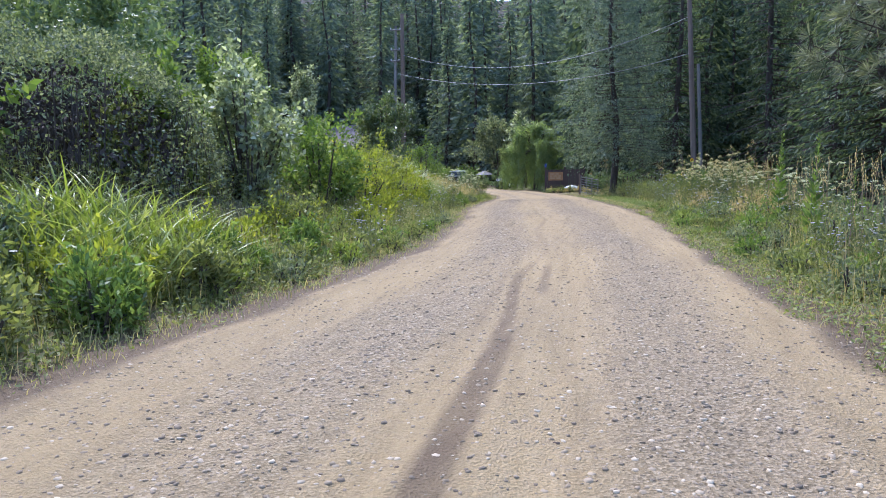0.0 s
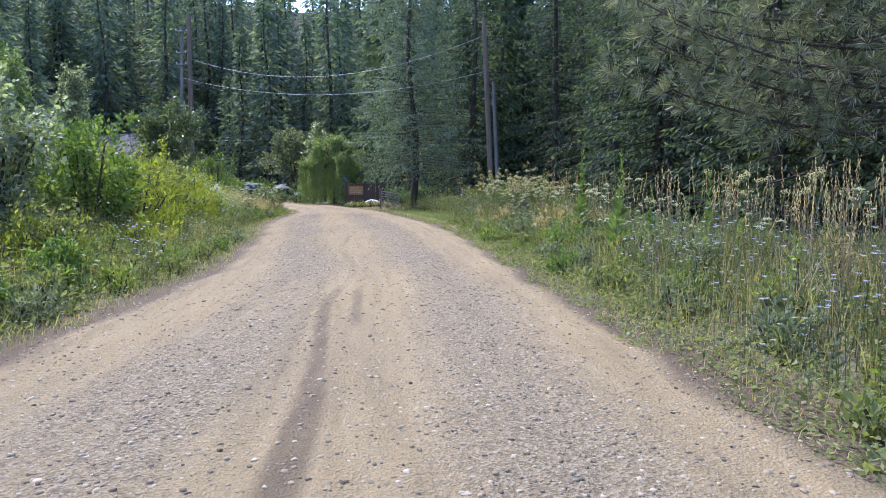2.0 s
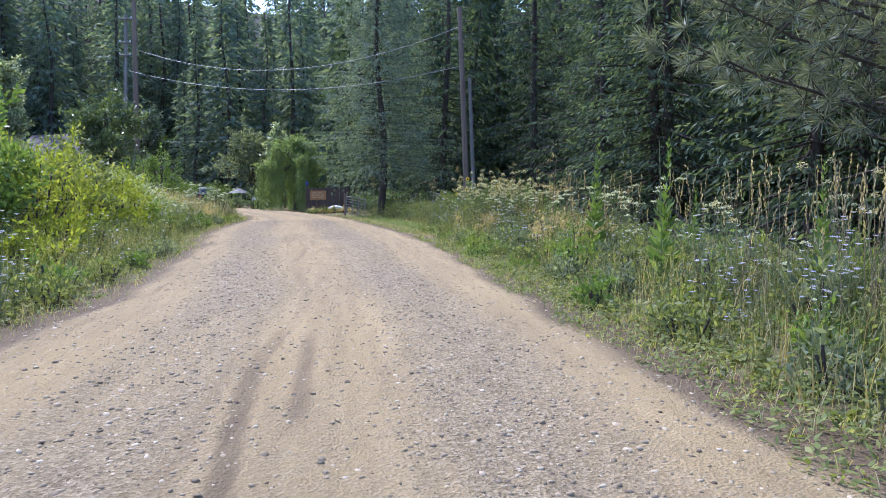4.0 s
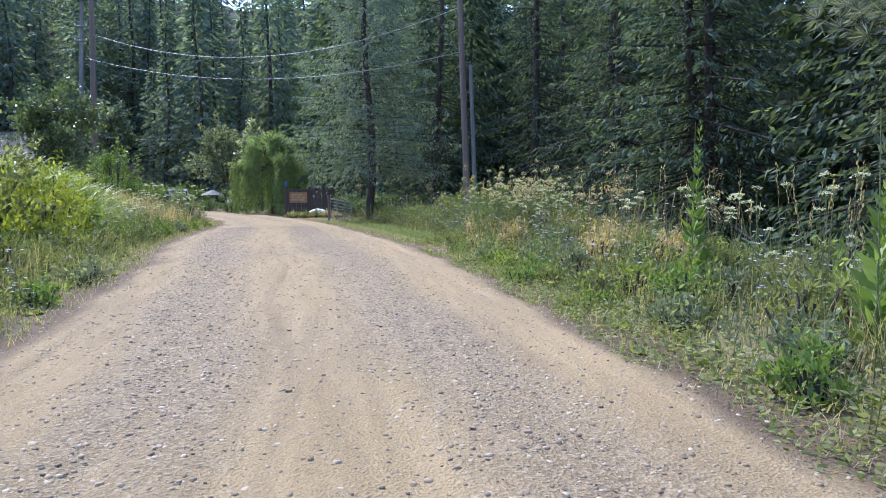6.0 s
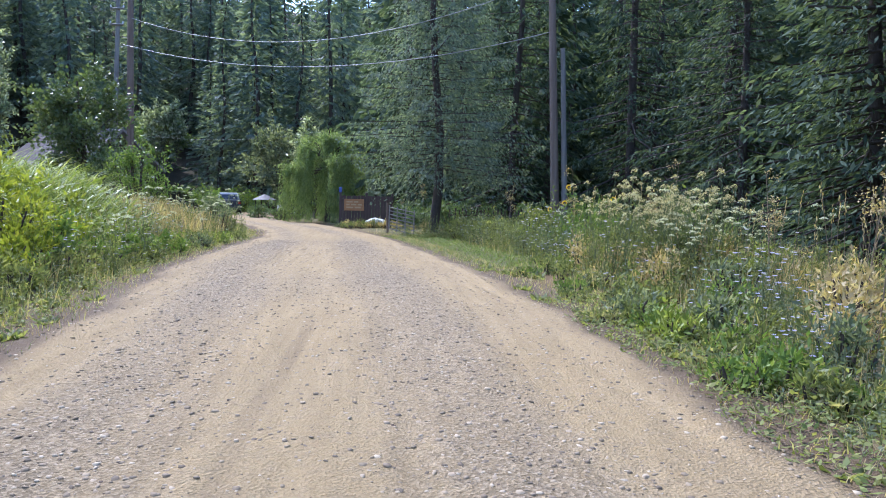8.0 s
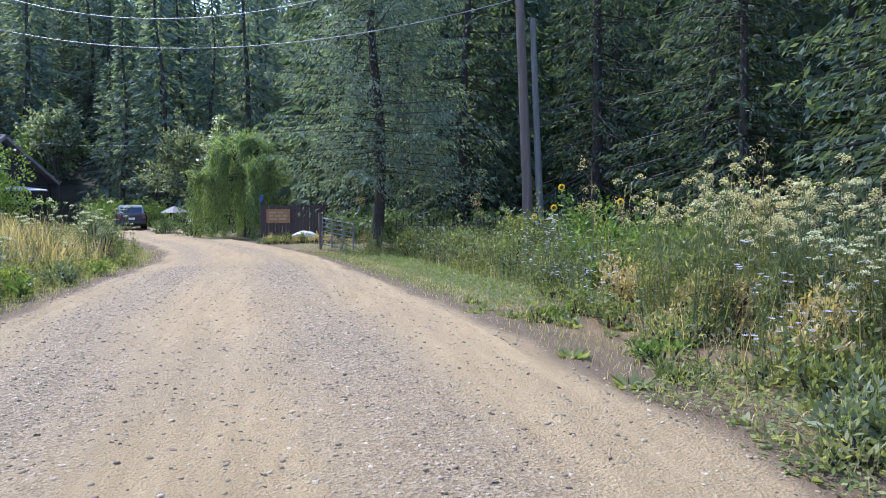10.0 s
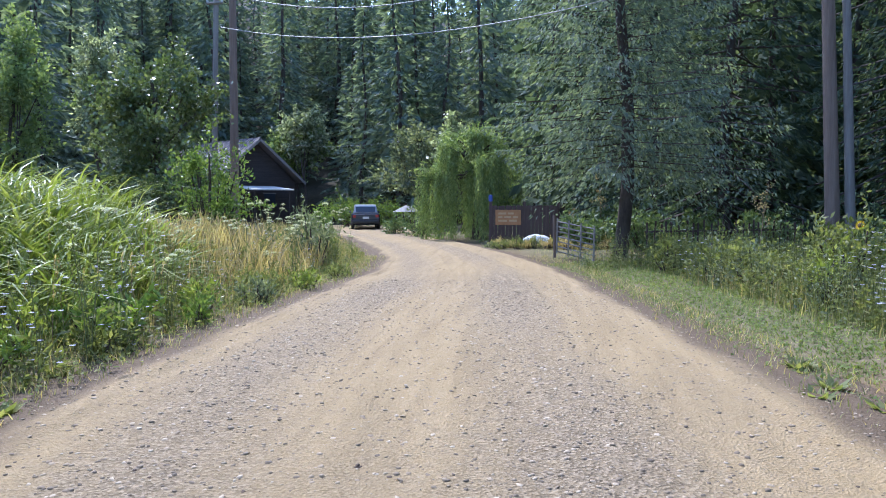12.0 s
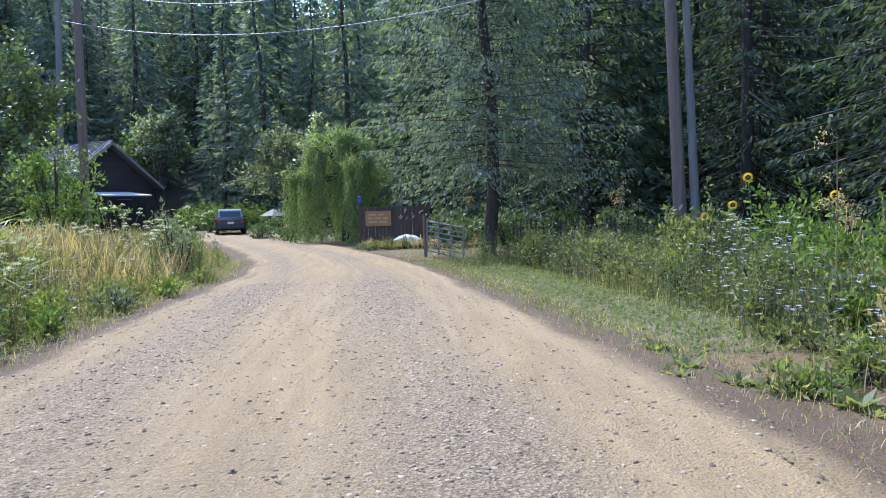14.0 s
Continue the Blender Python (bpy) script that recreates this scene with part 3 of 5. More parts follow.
def vine_mound(at, size, n):
    """Vines draped over dead brush: a leafy mantle on a dome, strands that hang from its rim, bare stems below."""
    root = thing("bramble_thicket", "tall thicket overgrown with grey-green vines", "shrub", "", at)
    g, w, inner = Geo(), Geo(), Geo()
    a, q = rng.uniform(0, 6.283, n), rng.uniform(0.02, 1, n)
    el = np.arcsin(1 - q ** 1.1 * 0.85)
    lump = 1 + 0.10 * wob(np.cos(a) * 3, np.sin(a) * 3 + el * 2.4, 1.7) + 0.06 * wob(a * 2, el * 5, 2.3)
    ball = np.stack([np.cos(a) * np.cos(el), np.sin(a) * np.cos(el), np.sin(el)], 1)
    hollow = (np.sin(a) < 0.3) & (np.cos(a) > -0.5) & (el < 0.62 + 0.2 * wob(a * 3, el, 2.0)) & (rng.uniform(size=n) < 0.9)
    p = (ball * lump[:, None] * (1 - 0.10 * rng.uniform(0, 1, n)[:, None] ** 2) * np.array(size))[~hollow]
    ball, n = ball[~hollow], len(p)
    leaves(g, p, unit(ball + rand_dirs(n) * 0.9 - UP * 0.5), rng.uniform(0.04, 0.10, n), rng.uniform(0.025, 0.06, n))
    m = 260
    a = rng.uniform(0, 6.283, m)
    el = rng.uniform(0.1, 0.75, m)
    top = np.stack([np.cos(a) * np.cos(el), np.sin(a) * np.cos(el), np.sin(el)], 1) * np.array(size) * 0.99
    end = top * np.array([1.03, 1.03, 1]) - UP * np.minimum(rng.uniform(0.3, 1.3, m), top[:, 2] - 0.1)[:, None] + rng.normal(0, 0.08, (m, 3))
    stems(w, top, end, 0.006)
    for t in np.linspace(0, 1, 13):
        leaves(g, top + (end - top) * t + rng.normal(0, 0.05, (m, 3)), unit(rand_dirs(m) - UP * 0.6), rng.uniform(0.06, 0.12, m), 0.05)
    k = 90
    b = rng.uniform(-0.7, 0.7, (k, 2)) * np.array(size[:2])
    stems(w, np.concatenate([b, np.full((k, 1), -0.2)], 1), np.concatenate([b * 1.15, rng.uniform(0.5, 0.9, (k, 1)) * size[2] * 0.75], 1), 0.018)
    # Dark core of bark-coloured leaves, added so the hollow looks shaded.
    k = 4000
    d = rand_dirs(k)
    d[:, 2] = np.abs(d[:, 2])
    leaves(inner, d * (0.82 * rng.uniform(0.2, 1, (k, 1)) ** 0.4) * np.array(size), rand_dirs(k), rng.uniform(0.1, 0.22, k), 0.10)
    tagged(gpart("branch", w, M_BARK, root), kind="stuff")
    tagged(gpart("shade_core", inner, M_BARK, root, "dark bark-coloured leaves added as shade inside the vines"), kind="stuff")
    tagged(gpart("crown", g, M_VINE, root), kind="stuff")


# left side, from the start of the walk onwards
reed_mass("reed_clump", "bright green arching reed leaves on the bank", -5.9, -3.0, 10.2, 14.4, 1300, 1.6, M_LUSH, 0.95, 1.5)
reed_mass("reed_mound", "mound of long arching reed leaves, sunlit tops", -9.5, -4.0, 30.0, 40.5, 5200, 2.5, M_LUSH, 0.95, 1.6, 0.34)
reed_mass("tawny_grass", "tawny dry grass on the bank", -6.2, -3.2, 38.0, 44.5, 2600, 1.25, M_DRY, 0.4)
vine_mound(put(-8.3, 16.0, 0), (3.3, 3.0, 3.1), 26000)
vine_mound(put(-11.8, 22.0, 0), (3.0, 3.0, 3.0), 14000)
for k, (x, y, sx, sz, mt) in enumerate(((-3.5, 8.6, 0.5, 0.5, 0), (-4.3, 9.3, 0.6, 0.55, 0), (-3.2, 9.9, 0.45, 0.4, 2), (-5.2, 8.6, 0.9, 0.8, 0), (-3.0, 11.6, 0.45, 0.4, 0), (-3.3, 13.4, 0.5, 0.45, 2), (-4.8, 10.4, 0.5, 0.55, 1), (-2.9, 15.4, 0.5, 0.42, 2), (-6.4, 10.2, 0.9, 1.0, 2), (-3.7, 16.8, 0.6, 0.55, 0), (-3.3, 7.4, 0.45, 0.4, 2))):
    bush("leafy_weed", "rank green leafy weeds at the foot of the bank", put(x, y, -0.08), (sx, sx * 1.1, sz), 2200, 0.095, (M_WEED, M_ELDER, M_SHRUB)[mt], 16, 0.5, 0.4, "leafy weeds", "weed")
bush("leafy_shrub", "bright green leafy shrub on the bank", put(-7.2, 18.2), (1.3, 1.5, 1.35), 4200, 0.17, M_SHRUB, 14, 0.4)
bush("leafy_shrub", "bright green maple-like shoots before the thicket", put(-7.6, 12.6), (0.9, 0.9, 1.4), 1800, 0.19, M_SHRUB, 10, 0.2)
bush("knotweed_shrub", "tall shrub with pale broad leaves shining in the sun", put(-5.6, 19.0), (1.1, 1.5, 1.6), 4600, 0.15, M_SILVER_GLINT, 18, 0.1, 0.55)
bush("knotweed_shrub", "lush green shrub beside the dirt road", put(-4.9, 21.8), (1.1, 1.4, 1.4), 4200, 0.13, M_SHRUB, 12, 0.3)
bush("yellow_shrub", "yellow-green goldenrod-like shrub on the bank", put(-4.7, 24.6), (1.2, 1.5, 1.15), 4400, 0.11, M_YELLOW, 12, 0.5, 0.35)
bush("dark_shrub", "dark green low shrub on the bank", put(-5.2, 27.8), (1.3, 1.5, 1.1), 4000, 0.12, M_WEED, 12)
bush("yellow_shrub", "yellow-green goldenrod-like shrub on the bank", put(-4.4, 29.6), (1.0, 1.3, 0.95), 3000, 0.11, M_YELLOW, 12, 0.5, 0.35)
for k in range(7):
    y = 10.5 + 3.1 * k
    bush("yellow_weed", "low bright yellow-green weeds beside the road", put(float(road_l(y)) - 2.2 - 0.3 * (k % 3), y + 0.4 * (k % 2)), (0.7, 1.15, 0.42), 1500, 0.11, M_YELLOW, 11, 0.7, 0.35, "roadside weeds", "weed")
for k, (x, y, sx, sz, mt) in enumerate(((-6.6, 16.4, 1.1, 0.8, 0), (-6.4, 21.0, 1.0, 0.85, 1), (-7.6, 24.0, 1.3, 1.0, 0), (-6.6, 26.4, 1.2, 0.8, 2), (-7.6, 28.6, 1.3, 1.0, 1), (-6.2, 31.0, 0.9, 0.6, 0), (-9.2, 21.0, 1.6, 1.3, 1), (-10.0, 26.0, 1.8, 1.3, 2), (-10.5, 31.0, 1.6, 1.2, 1), (-8.8, 10.6, 1.3, 1.1, 2))):
    bush("bank_bush", "mixed green bush covering the roadside bank", put(x, y, -0.1), (sx, sx, sz * 1.2), 2800, 0.12, (M_WEED, M_SHRUB, M_VINE)[mt], 16, 0.3, 0.5, "bank bushes")
for k, (x, y, sz) in enumerate(((-3.9, 30.6, 0.5), (-4.3, 32.4, 0.55), (-3.5, 34.0, 0.4), (-3.7, 28.4, 0.4))):
    bush("leafy_weed", "bright green broad-leaved weeds before the reeds", put(x, y), (0.45, 0.6, sz), 900, 0.13, (M_SHRUB, M_YELLOW)[k % 2], 9, 0.6, 0.4, "leafy weeds", "weed")
tree("elder_tree", "bushy broadleaf tree with glinting leaves on the bank", put(-9.5, 47.0), 5.3, (1.75, 1.75, 2.5), 11000, 0.14, M_ELDER, 30, width=0.65, limbs=16)
bush("bank_shrub", "dark leafy shrub below the bushy tree", put(-7.6, 45.0), (1.3, 1.3, 1.0), 4200, 0.12, M_ELDER, 18, 0.2, 0.6)
bush("bank_shrub", "leafy green shrub at the end of the bank", put(-4.5, 46.5), (0.5, 0.6, 0.75), 1500, 0.10, M_SHRUB, 12)
bush("bank_shrub", "white-flowering weeds at the bend of the road", put(-3.7, 43.2), (0.7, 1.4, 0.75), 2400, 0.09, M_VINE, 12, 0.6, 0.35)
bush("bank_shrub", "pale leafed shrub in front of the house", put(-6.2, 43.0), (0.9, 0.9, 1.3), 3400, 0.10, M_SHRUB, 16)
tree("poplar", "slender tree with silvery sunlit leaves", put(-19.2, 60.0), 9.8, (1.15, 1.15, 3.4), 6500, 0.2, M_SILVER_GLINT, 26)
tree("poplar", "slender tree with silvery sunlit leaves", put(-17.0, 86.0), 9.0, (1.8, 1.8, 2.6), 4200, 0.3, M_SILVER_GLINT, 18)
tree("poplar", "pale green broadleaf tree behind the house", put(-18.0, 87.0), 7.6, (3.4, 2.0, 2.2), 5200, 0.3, M_WILLOW, 20)
tree("broadleaf_tree", "dark broadleaf tree at the edge of the woods", put(-24.0, 60.5), 10.5, (1.9, 1.9, 4.4), 6500, 0.24, M_WILLOW, 24)
tree("broadleaf_tree", "dark broadleaf tree at the edge of the woods", put(-17.0, 31.0), 9.5, (3.6, 3.6, 4.0), 8000, 0.26, M_TREE, 26)
tree("broadleaf_tree", "dark broadleaf tree at the edge of the woods", put(-21.5, 38.0), 11.0, (4.0, 4.0, 4.6), 8000, 0.28, M_TREE, 26)
tree("broadleaf_tree", "dark broadleaf tree at the edge of the woods", put(-17.5, 22.0), 9.0, (3.6, 3.6, 4.0), 7000, 0.26, M_TREE, 26)
tree("broadleaf_tree", "yellow-green young tree at the edge of the woods", put(-13.5, 34.0), 6.2, (1.5, 1.5, 2.2), 3600, 0.2, M_SHRUB, 18)
tree("broadleaf_tree", "round broadleaf tree behind the willow", put(-4.9, 71.0), 6.6, (2.6, 2.2, 2.8), 6500, 0.24, M_VINE, 22)
tree("poplar", "small tree with silvery leaves behind the willow", put(-1.9, 64.0), 6.0, (1.3, 1.3, 1.8), 3600, 0.22, M_SILVER_GLINT, 14)
bush("hedge_shrub", "round green shrub behind the parked car", put(-10.4, 75.5), (2.1, 1.2, 1.1), 4200, 0.13, M_SHRUB, 18)
bush("hedge_shrub", "round green shrub behind the parked car", put(-7.9, 76.0), (1.5, 1.0, 0.9), 2400, 0.14, M_SHRUB, 14)
bush("garden_shrub", "dense garden shrub beside the willow", put(-3.7, 60.6), (0.8, 0.8, 0.85), 1800, 0.12, M_TREE, 12)
bush("garden_shrub", "low garden shrub by the road", put(-5.3, 63.5), (0.8, 0.7, 0.5), 1200, 0.12, M_TREE, 10)


def willow(at):
    root = thing("weeping_willow", "weeping willow with hanging light green branches", "tree", "", at)
    w, g = Geo(), Geo()
    tube(w, [(0, 0, -0.2), (0.05, 0, 1.2), (0.1, 0.05, 2.4), (0.1, 0, 3.4)], [0.16, 0.13, 0.11, 0.07], 8)
    tops = []
    for k in range(26):
        a = k * 2.4 + rng.uniform(-0.3, 0.3)
        reach = 0.4 + 1.95 * (k % 13) / 12 * rng.uniform(0.8, 1.1)
        z = 4.75 - 0.36 * reach ** 1.8 + rng.uniform(-0.25, 0.15)
        p = np.array([[0.1, 0, 2.2 + rng.uniform(0, 0.9)], [math.cos(a) * reach * 0.5, math.sin(a) * reach * 0.5, z - 0.25], [math.cos(a) * reach, math.sin(a) * reach, z]])
        tube(w, p, [0.06, 0.04, 0.015], 6)
        tops += [p[1] * (1 - s) + p[2] * s for s in np.linspace(0.2, 1.0, 6)]
    tops = np.array(tops)
    n = 1600
    k = rng.integers(0, len(tops), 120)[rng.integers(0, 120, n)]
    start = tops[k] + rng.normal(0, 0.085, (n, 3))
    out = unit(start * np.array([1, 1, 0]) + rng.normal(0, 0.2, (n, 3)) * np.array([1, 1, 0]))
    bulge = rng.uniform(0.05, 0.45, n)
    length = np.minimum(rng.uniform(1.5, 4.6, n), start[:, 2] - 0.15)
    for s in np.linspace(0.02, 1, 26):
        p = start + out * (bulge * np.minimum(1, s * 3) ** 0.7)[:, None] - UP * (length * s - 0.25 * np.sin(np.minimum(s * 6, math.pi)))[:, None] + rng.normal(0, 0.03, (n, 3))
        d = unit(-UP * 1.2 + rand_dirs(n) * 0.7 + out * 0.2)
        leaves(g, p, d, rng.uniform(0.10, 0.19, n), 0.034)
    m = 3600
    c = tops[rng.integers(0, len(tops), m)] + rng.normal(0, 0.16, (m, 3))
    leaves(g, c + UP * 0.1, unit(rand_dirs(m) * 0.8 + unit(c * np.array([1, 1, 0.0]) + 0.01) * 0.7 + UP * 0.25), rng.uniform(0.12, 0.24, m), 0.045)
    gpart("trunk", w, M_BARK, root)
    gpart("crown", g, M_WILLOW, root)
    root.scale = (1.12, 1.12, 1.0)


willow(put(-0.9, 59.0))
# Sunlit sprays of both spruces are painted with the paler needle copy.
make_conifer("spruce", "large dark spruce with drooping branches beside the gate", "", put(4.1, 48.0), mat=M_HAZE_LIT, h=18, r=4.3, n_branch=300, dense=17, leaf=0.15, seed_droop=0.8, first=0.15, power=0.72, slim=0.34, sink=0.2)
make_conifer("spruce", "dark spruce standing behind the fence", "", put(6.4, 57.0), mat=M_HAZE_LIT, h=17, r=3.8, n_branch=200, dense=11, leaf=0.2, seed_droop=0.8, first=0.06, slim=0.34)


def pine(at):
    root = thing("pine", "ponderosa pine with long grey-green needle tufts", "conifer", "", at)
    w, g = Geo(), Geo()
    zs = np.linspace(-0.2, 13, 8)
    tube(w, np.stack([0.05 * np.sin(zs), 0 * zs, zs], 1), 0.24 * (1 - zs / 15), 10)
    for k in range(46):
        z = 2.7 + 9.5 * (k / 46) ** 1.1
        a = math.pi + (k * 2.39996 + 0.4) if k % 3 else math.pi + rng.uniform(-0.9, 0.7)
        ln = (6.9 - 4.6 * (z - 2.7) / 9.5) * rng.uniform(0.75, 1.08)
        way = np.array([math.cos(a), math.sin(a), 0])
        p = np.array([np.array([0, 0, z]) + way * ln * t + UP * ln * (-0.05 * t + 0.29 * t ** 2) for t in np.linspace(0, 1, 5)])
        tube(w, p, np.linspace(0.04, 0.01, 5), 6)
        for t in np.linspace(0.22, 1.0, 11):
            for _ in range(4):
                side = rand_dirs(1)[0] * (0.75 * (1.1 - t) + 0.26)
                c = np.array([0, 0, z]) + way * ln * t + UP * ln * (-0.05 * t + 0.29 * t ** 2) + side * np.array([1, 1, 0.5])
                stems(w, (c - side * 0.9)[None], c[None], 0.012)
                n = 40
                d = unit(rand_dirs(n) + unit(way + side)[None] * 0.75 + UP * 0.1)
                leaves(g, np.repeat(c[None], n, 0) + d * 0.02, d, rng.uniform(0.18, 0.34, n), 0.017)
    gpart("trunk", w, M_BARK, root)
    gpart("crown", g, M_PINE, root)


pine(put(11.7, 17.0, 0.3))


# ---- meadow along both sides ----
def meadow():
    g, dry, weed, grey, lawn_g, mat = Geo(), Geo(), Geo(), Geo(), Geo(), Geo()
    # right side
    def height(x, y, o):
        tall = (0.16 + 0.72 * step(0.5, 2.2, o) + 0.12 * wob(x, y, 1.3)) * (1 - 0.4 * step(15, 19, y) * (1 - step(26, 29, y))) * (1 - 0.35 * step(31, 34, y)) * (1 - 0.5 * step(39, 43, y))
        lawn = step(31.5, 33.5, y) * (1 - step(42, 44.5, y)) * (1 - step(1.9, 2.6, o))
        return np.maximum(0.06, tall * (1 - 0.85 * lawn)), lawn
    def bare(x, y, o):
        return ((y > 28.3) & (y < 33.0) & (o < 2.4 + 0.5 * wob(x, y, 2.0)) & (o > -0.2) & (rng.uniform(size=len(x)) < 0.86))
    for n, y0, y1, far, lo, hi in ((9000, 5, 24, 6.0, 0.5, 1.15), (8000, 24, 46, 6.0, 0.5, 1.1), (5000, 44, 60, 4.5, 0.2, 0.5)):
        x, y, o = scatter(n, y0, y1, 1, 0.2, far, 0.9)
        h, lawn = height(x, y, o)
        ok = ~bare(x, y, o)
        x, y, o, h = x[ok], y[ok], o[ok], h[ok]
        d = rng.uniform(size=len(x)) < np.clip(0.40 + 0.4 * wob(x, y, 0.6, 1.0) + 0.25 * step(15, 9, y), 0.08, 0.85)
        hh = h * rng.uniform(lo, hi, len(x))
        p = on_land(x, y)
        blades(g, p[~d], hh[~d], rng.uniform(0.1, 0.7, (~d).sum()), rng.uniform(0.006, 0.016, (~d).sum()))
        blades(dry, p[d], hh[d] * 1.15, rng.uniform(0.05, 0.5, d.sum()), rng.uniform(0.005, 0.011, d.sum()))
    # short lawn beside the road
    x, y, o = scatter(20000, 31.8, 46, 1, 0.0, 3.0)
    ok = ~bare(x, y, o) & (o > 0.1 + 0.2 * wob(x, y, 1.4))
    blades(lawn_g, on_land(x, y)[ok] + UP * 0.02, rng.uniform(0.025, 0.07, ok.sum()), rng.uniform(0.5, 1.4, ok.sum()), 0.014, 2)
    q = on_land(x, y)[ok][::2] + UP * rng.uniform(0.02, 0.06, (len(x[ok][::2]), 1))
    flat_leaves(lawn_g, q, unit(rand_dirs(len(q)) * np.array([1, 1, 0.3])), rng.uniform(0.03, 0.07, len(q)), rng.uniform(0.02, 0.045, len(q)), unit(UP + 0.4 * rand_dirs(len(q))))
    # left side
    for n, y0, y1, far in ((7500, 3, 24, 3.6), (9000, 24, 48, 3.4), (3500, 48, 66, 4)):
        x, y, o = scatter(n, y0, y1, -1, 0.45, far, 0.85)
        h = 0.14 + 0.5 * step(0.4, 2.0, o) + 0.1 * wob(x, y, 1.5)
        d = rng.uniform(size=n) < np.clip(0.2 + 0.35 * wob(x, y, 0.7, 2.0) + 0.3 * step(30, 38, y), 0.05, 0.8)
        hh = np.maximum(0.06, h) * rng.uniform(0.5, 1.15, n)
        p = on_land(x, y)
        blades(g, p[~d], hh[~d], rng.uniform(0.15, 0.8, (~d).sum()), rng.uniform(0.007, 0.018, (~d).sum()))
        blades(dry, p[d], hh[d] * 1.1, rng.uniform(0.05, 0.5, d.sum()), rng.uniform(0.005, 0.011, d.sum()))
    # stand of dried grass round the seeding carrots
    x, y, o = scatter(2600, 27.0, 32.0, 1, 1.5, 4.8, 0.6)
    blades(dry, on_land(x, y), (0.25 + 0.2 * (o - 1.5)) * rng.uniform(0.6, 1.25, len(x)), rng.uniform(0.1, 0.8, len(x)), rng.uniform(0.006, 0.013, len(x)))
    # low leafy mat where the verge meets the road
    for side, n in ((1, 15000), (-1, 7000)):
        x, y, o = scatter(n, 5, 32 if side > 0 else 47, side, 0.0, 1.3)
        ok = (o > 0.22 + 0.22 * wob(x, y, 1.6) + 0.12 * wob(x, y, 5.0) + (0.25 if side < 0 else 0.0)) & ((y < 28) | (side < 0))
        q = on_land(x, y)[ok]
        q[:, 2] = np.maximum(q[:, 2], -0.02) + rng.uniform(0.01, 0.08, len(q)) * (0.5 + o[ok])
        flat_leaves(mat, q, unit(rand_dirs(len(q)) * np.array([1, 1, 0.5])), rng.uniform(0.03, 0.085, len(q)), rng.uniform(0.015, 0.04, len(q)), unit(UP + 0.6 * rand_dirs(len(q))))
    # sparse short growth over the bare verge
    for side, n in ((1, 6000), (-1, 6000)):
        x, y, o = scatter(n, 3, 48, side, 0.15, 1.1, 0.6)
        d = rng.uniform(size=n) < 0.45
        p = on_land(x, y)
        p[:, 2] = np.maximum(p[:, 2], 0.0) - 0.01
        hh = rng.uniform(0.03, 0.13, n)
        blades(g, p[~d], hh[~d], rng.uniform(0.3, 1.0, (~d).sum()), 0.009, 2)
        blades(dry, p[d], hh[d], rng.uniform(0.3, 1.2, d.sum()), 0.007, 2)
    # leafy stems among the grass
    for side, n, y0, y1, near, far, top in ((1, 4200, 5, 26, 0.7, 5.4, 0.85), (1, 4200, 25, 46, 1.0, 6.0, 1.0), (-1, 2600, 4, 26, 0.8, 3.4, 0.75), (-1, 2300, 26, 50, 0.8, 3.4, 0.8), (-1, 2600, 6, 32, 3.0, 8.0, 1.1), (1, 1500, 32, 44, 2.2, 6.0, 0.9)):
        x, y, o = scatter(n, y0, y1, side, near, far, 0.8)
        if side > 0:
            ok = ~bare(x, y, o) & ((o > 2.3) | (y < 32) | (y > 44))
            x, y, o = x[ok], y[ok], o[ok]
        m = len(x)
        h = top * rng.uniform(0.35, 1.0, m) * (0.35 + 0.65 * step(0.5, 2.4, o))
        p = on_land(x, y)
        tip = p + UP * h[:, None] + rng.normal(0, 0.1, (m, 3)) * np.array([1, 1, 0]) * h[:, None]
        if side > 0:
            h *= 1 - 0.4 * step(15, 19, y) * (1 - step(26, 29, y))
            tip = p + (tip - p) * (1 - 0.4 * step(15, 19, y) * (1 - step(26, 29, y)))[:, None]
        stems(weed, p, tip, 0.005, 0.003)
        for s in np.linspace(0.15, 1, 10):
            q = p + (tip - p) * s
            a = rng.uniform(0, 6.283, m)
            d = unit(np.stack([np.cos(a), np.sin(a), rng.uniform(-0.2, 0.9, m)], 1))
            ln = rng.uniform(0.05, 0.13, m) * (1.15 - 0.6 * s)
            pale = (wob(x, y, 0.9, 3.0) > 0.05) & (side > 0)
            if pale.any():
                leaves(grey, q[pale], d[pale], ln[pale] * 0.9, ln[pale] * 0.3)
            leaves(weed, q[~pale], d[~pale], ln[~pale], ln[~pale] * 0.42)
    tagged(gpart("meadow_grass", g, M_GRASS), "mixed green grass along the road verges", "grass", kind="stuff")
    tagged(gpart("dry_meadow_grass", dry, M_DRY), "dry straw-coloured grass along the road verges", "grass", kind="stuff")
    tagged(gpart("grey_weeds", grey, M_VINE), "grey-green wiry weeds in the verge meadow", "weeds", kind="stuff")
    tagged(gpart("lawn_grass", lawn_g, M_LAWN), "short mown green grass beside the road", "grass", kind="stuff")
    tagged(gpart("verge_mat", mat, M_MAT), "low bright green leafy mat at the road edge", "weeds", kind="stuff")
    tagged(gpart("verge_weeds", weed, M_WEED), "leafy green weeds along the road verges", "weeds", kind="stuff")


meadow()


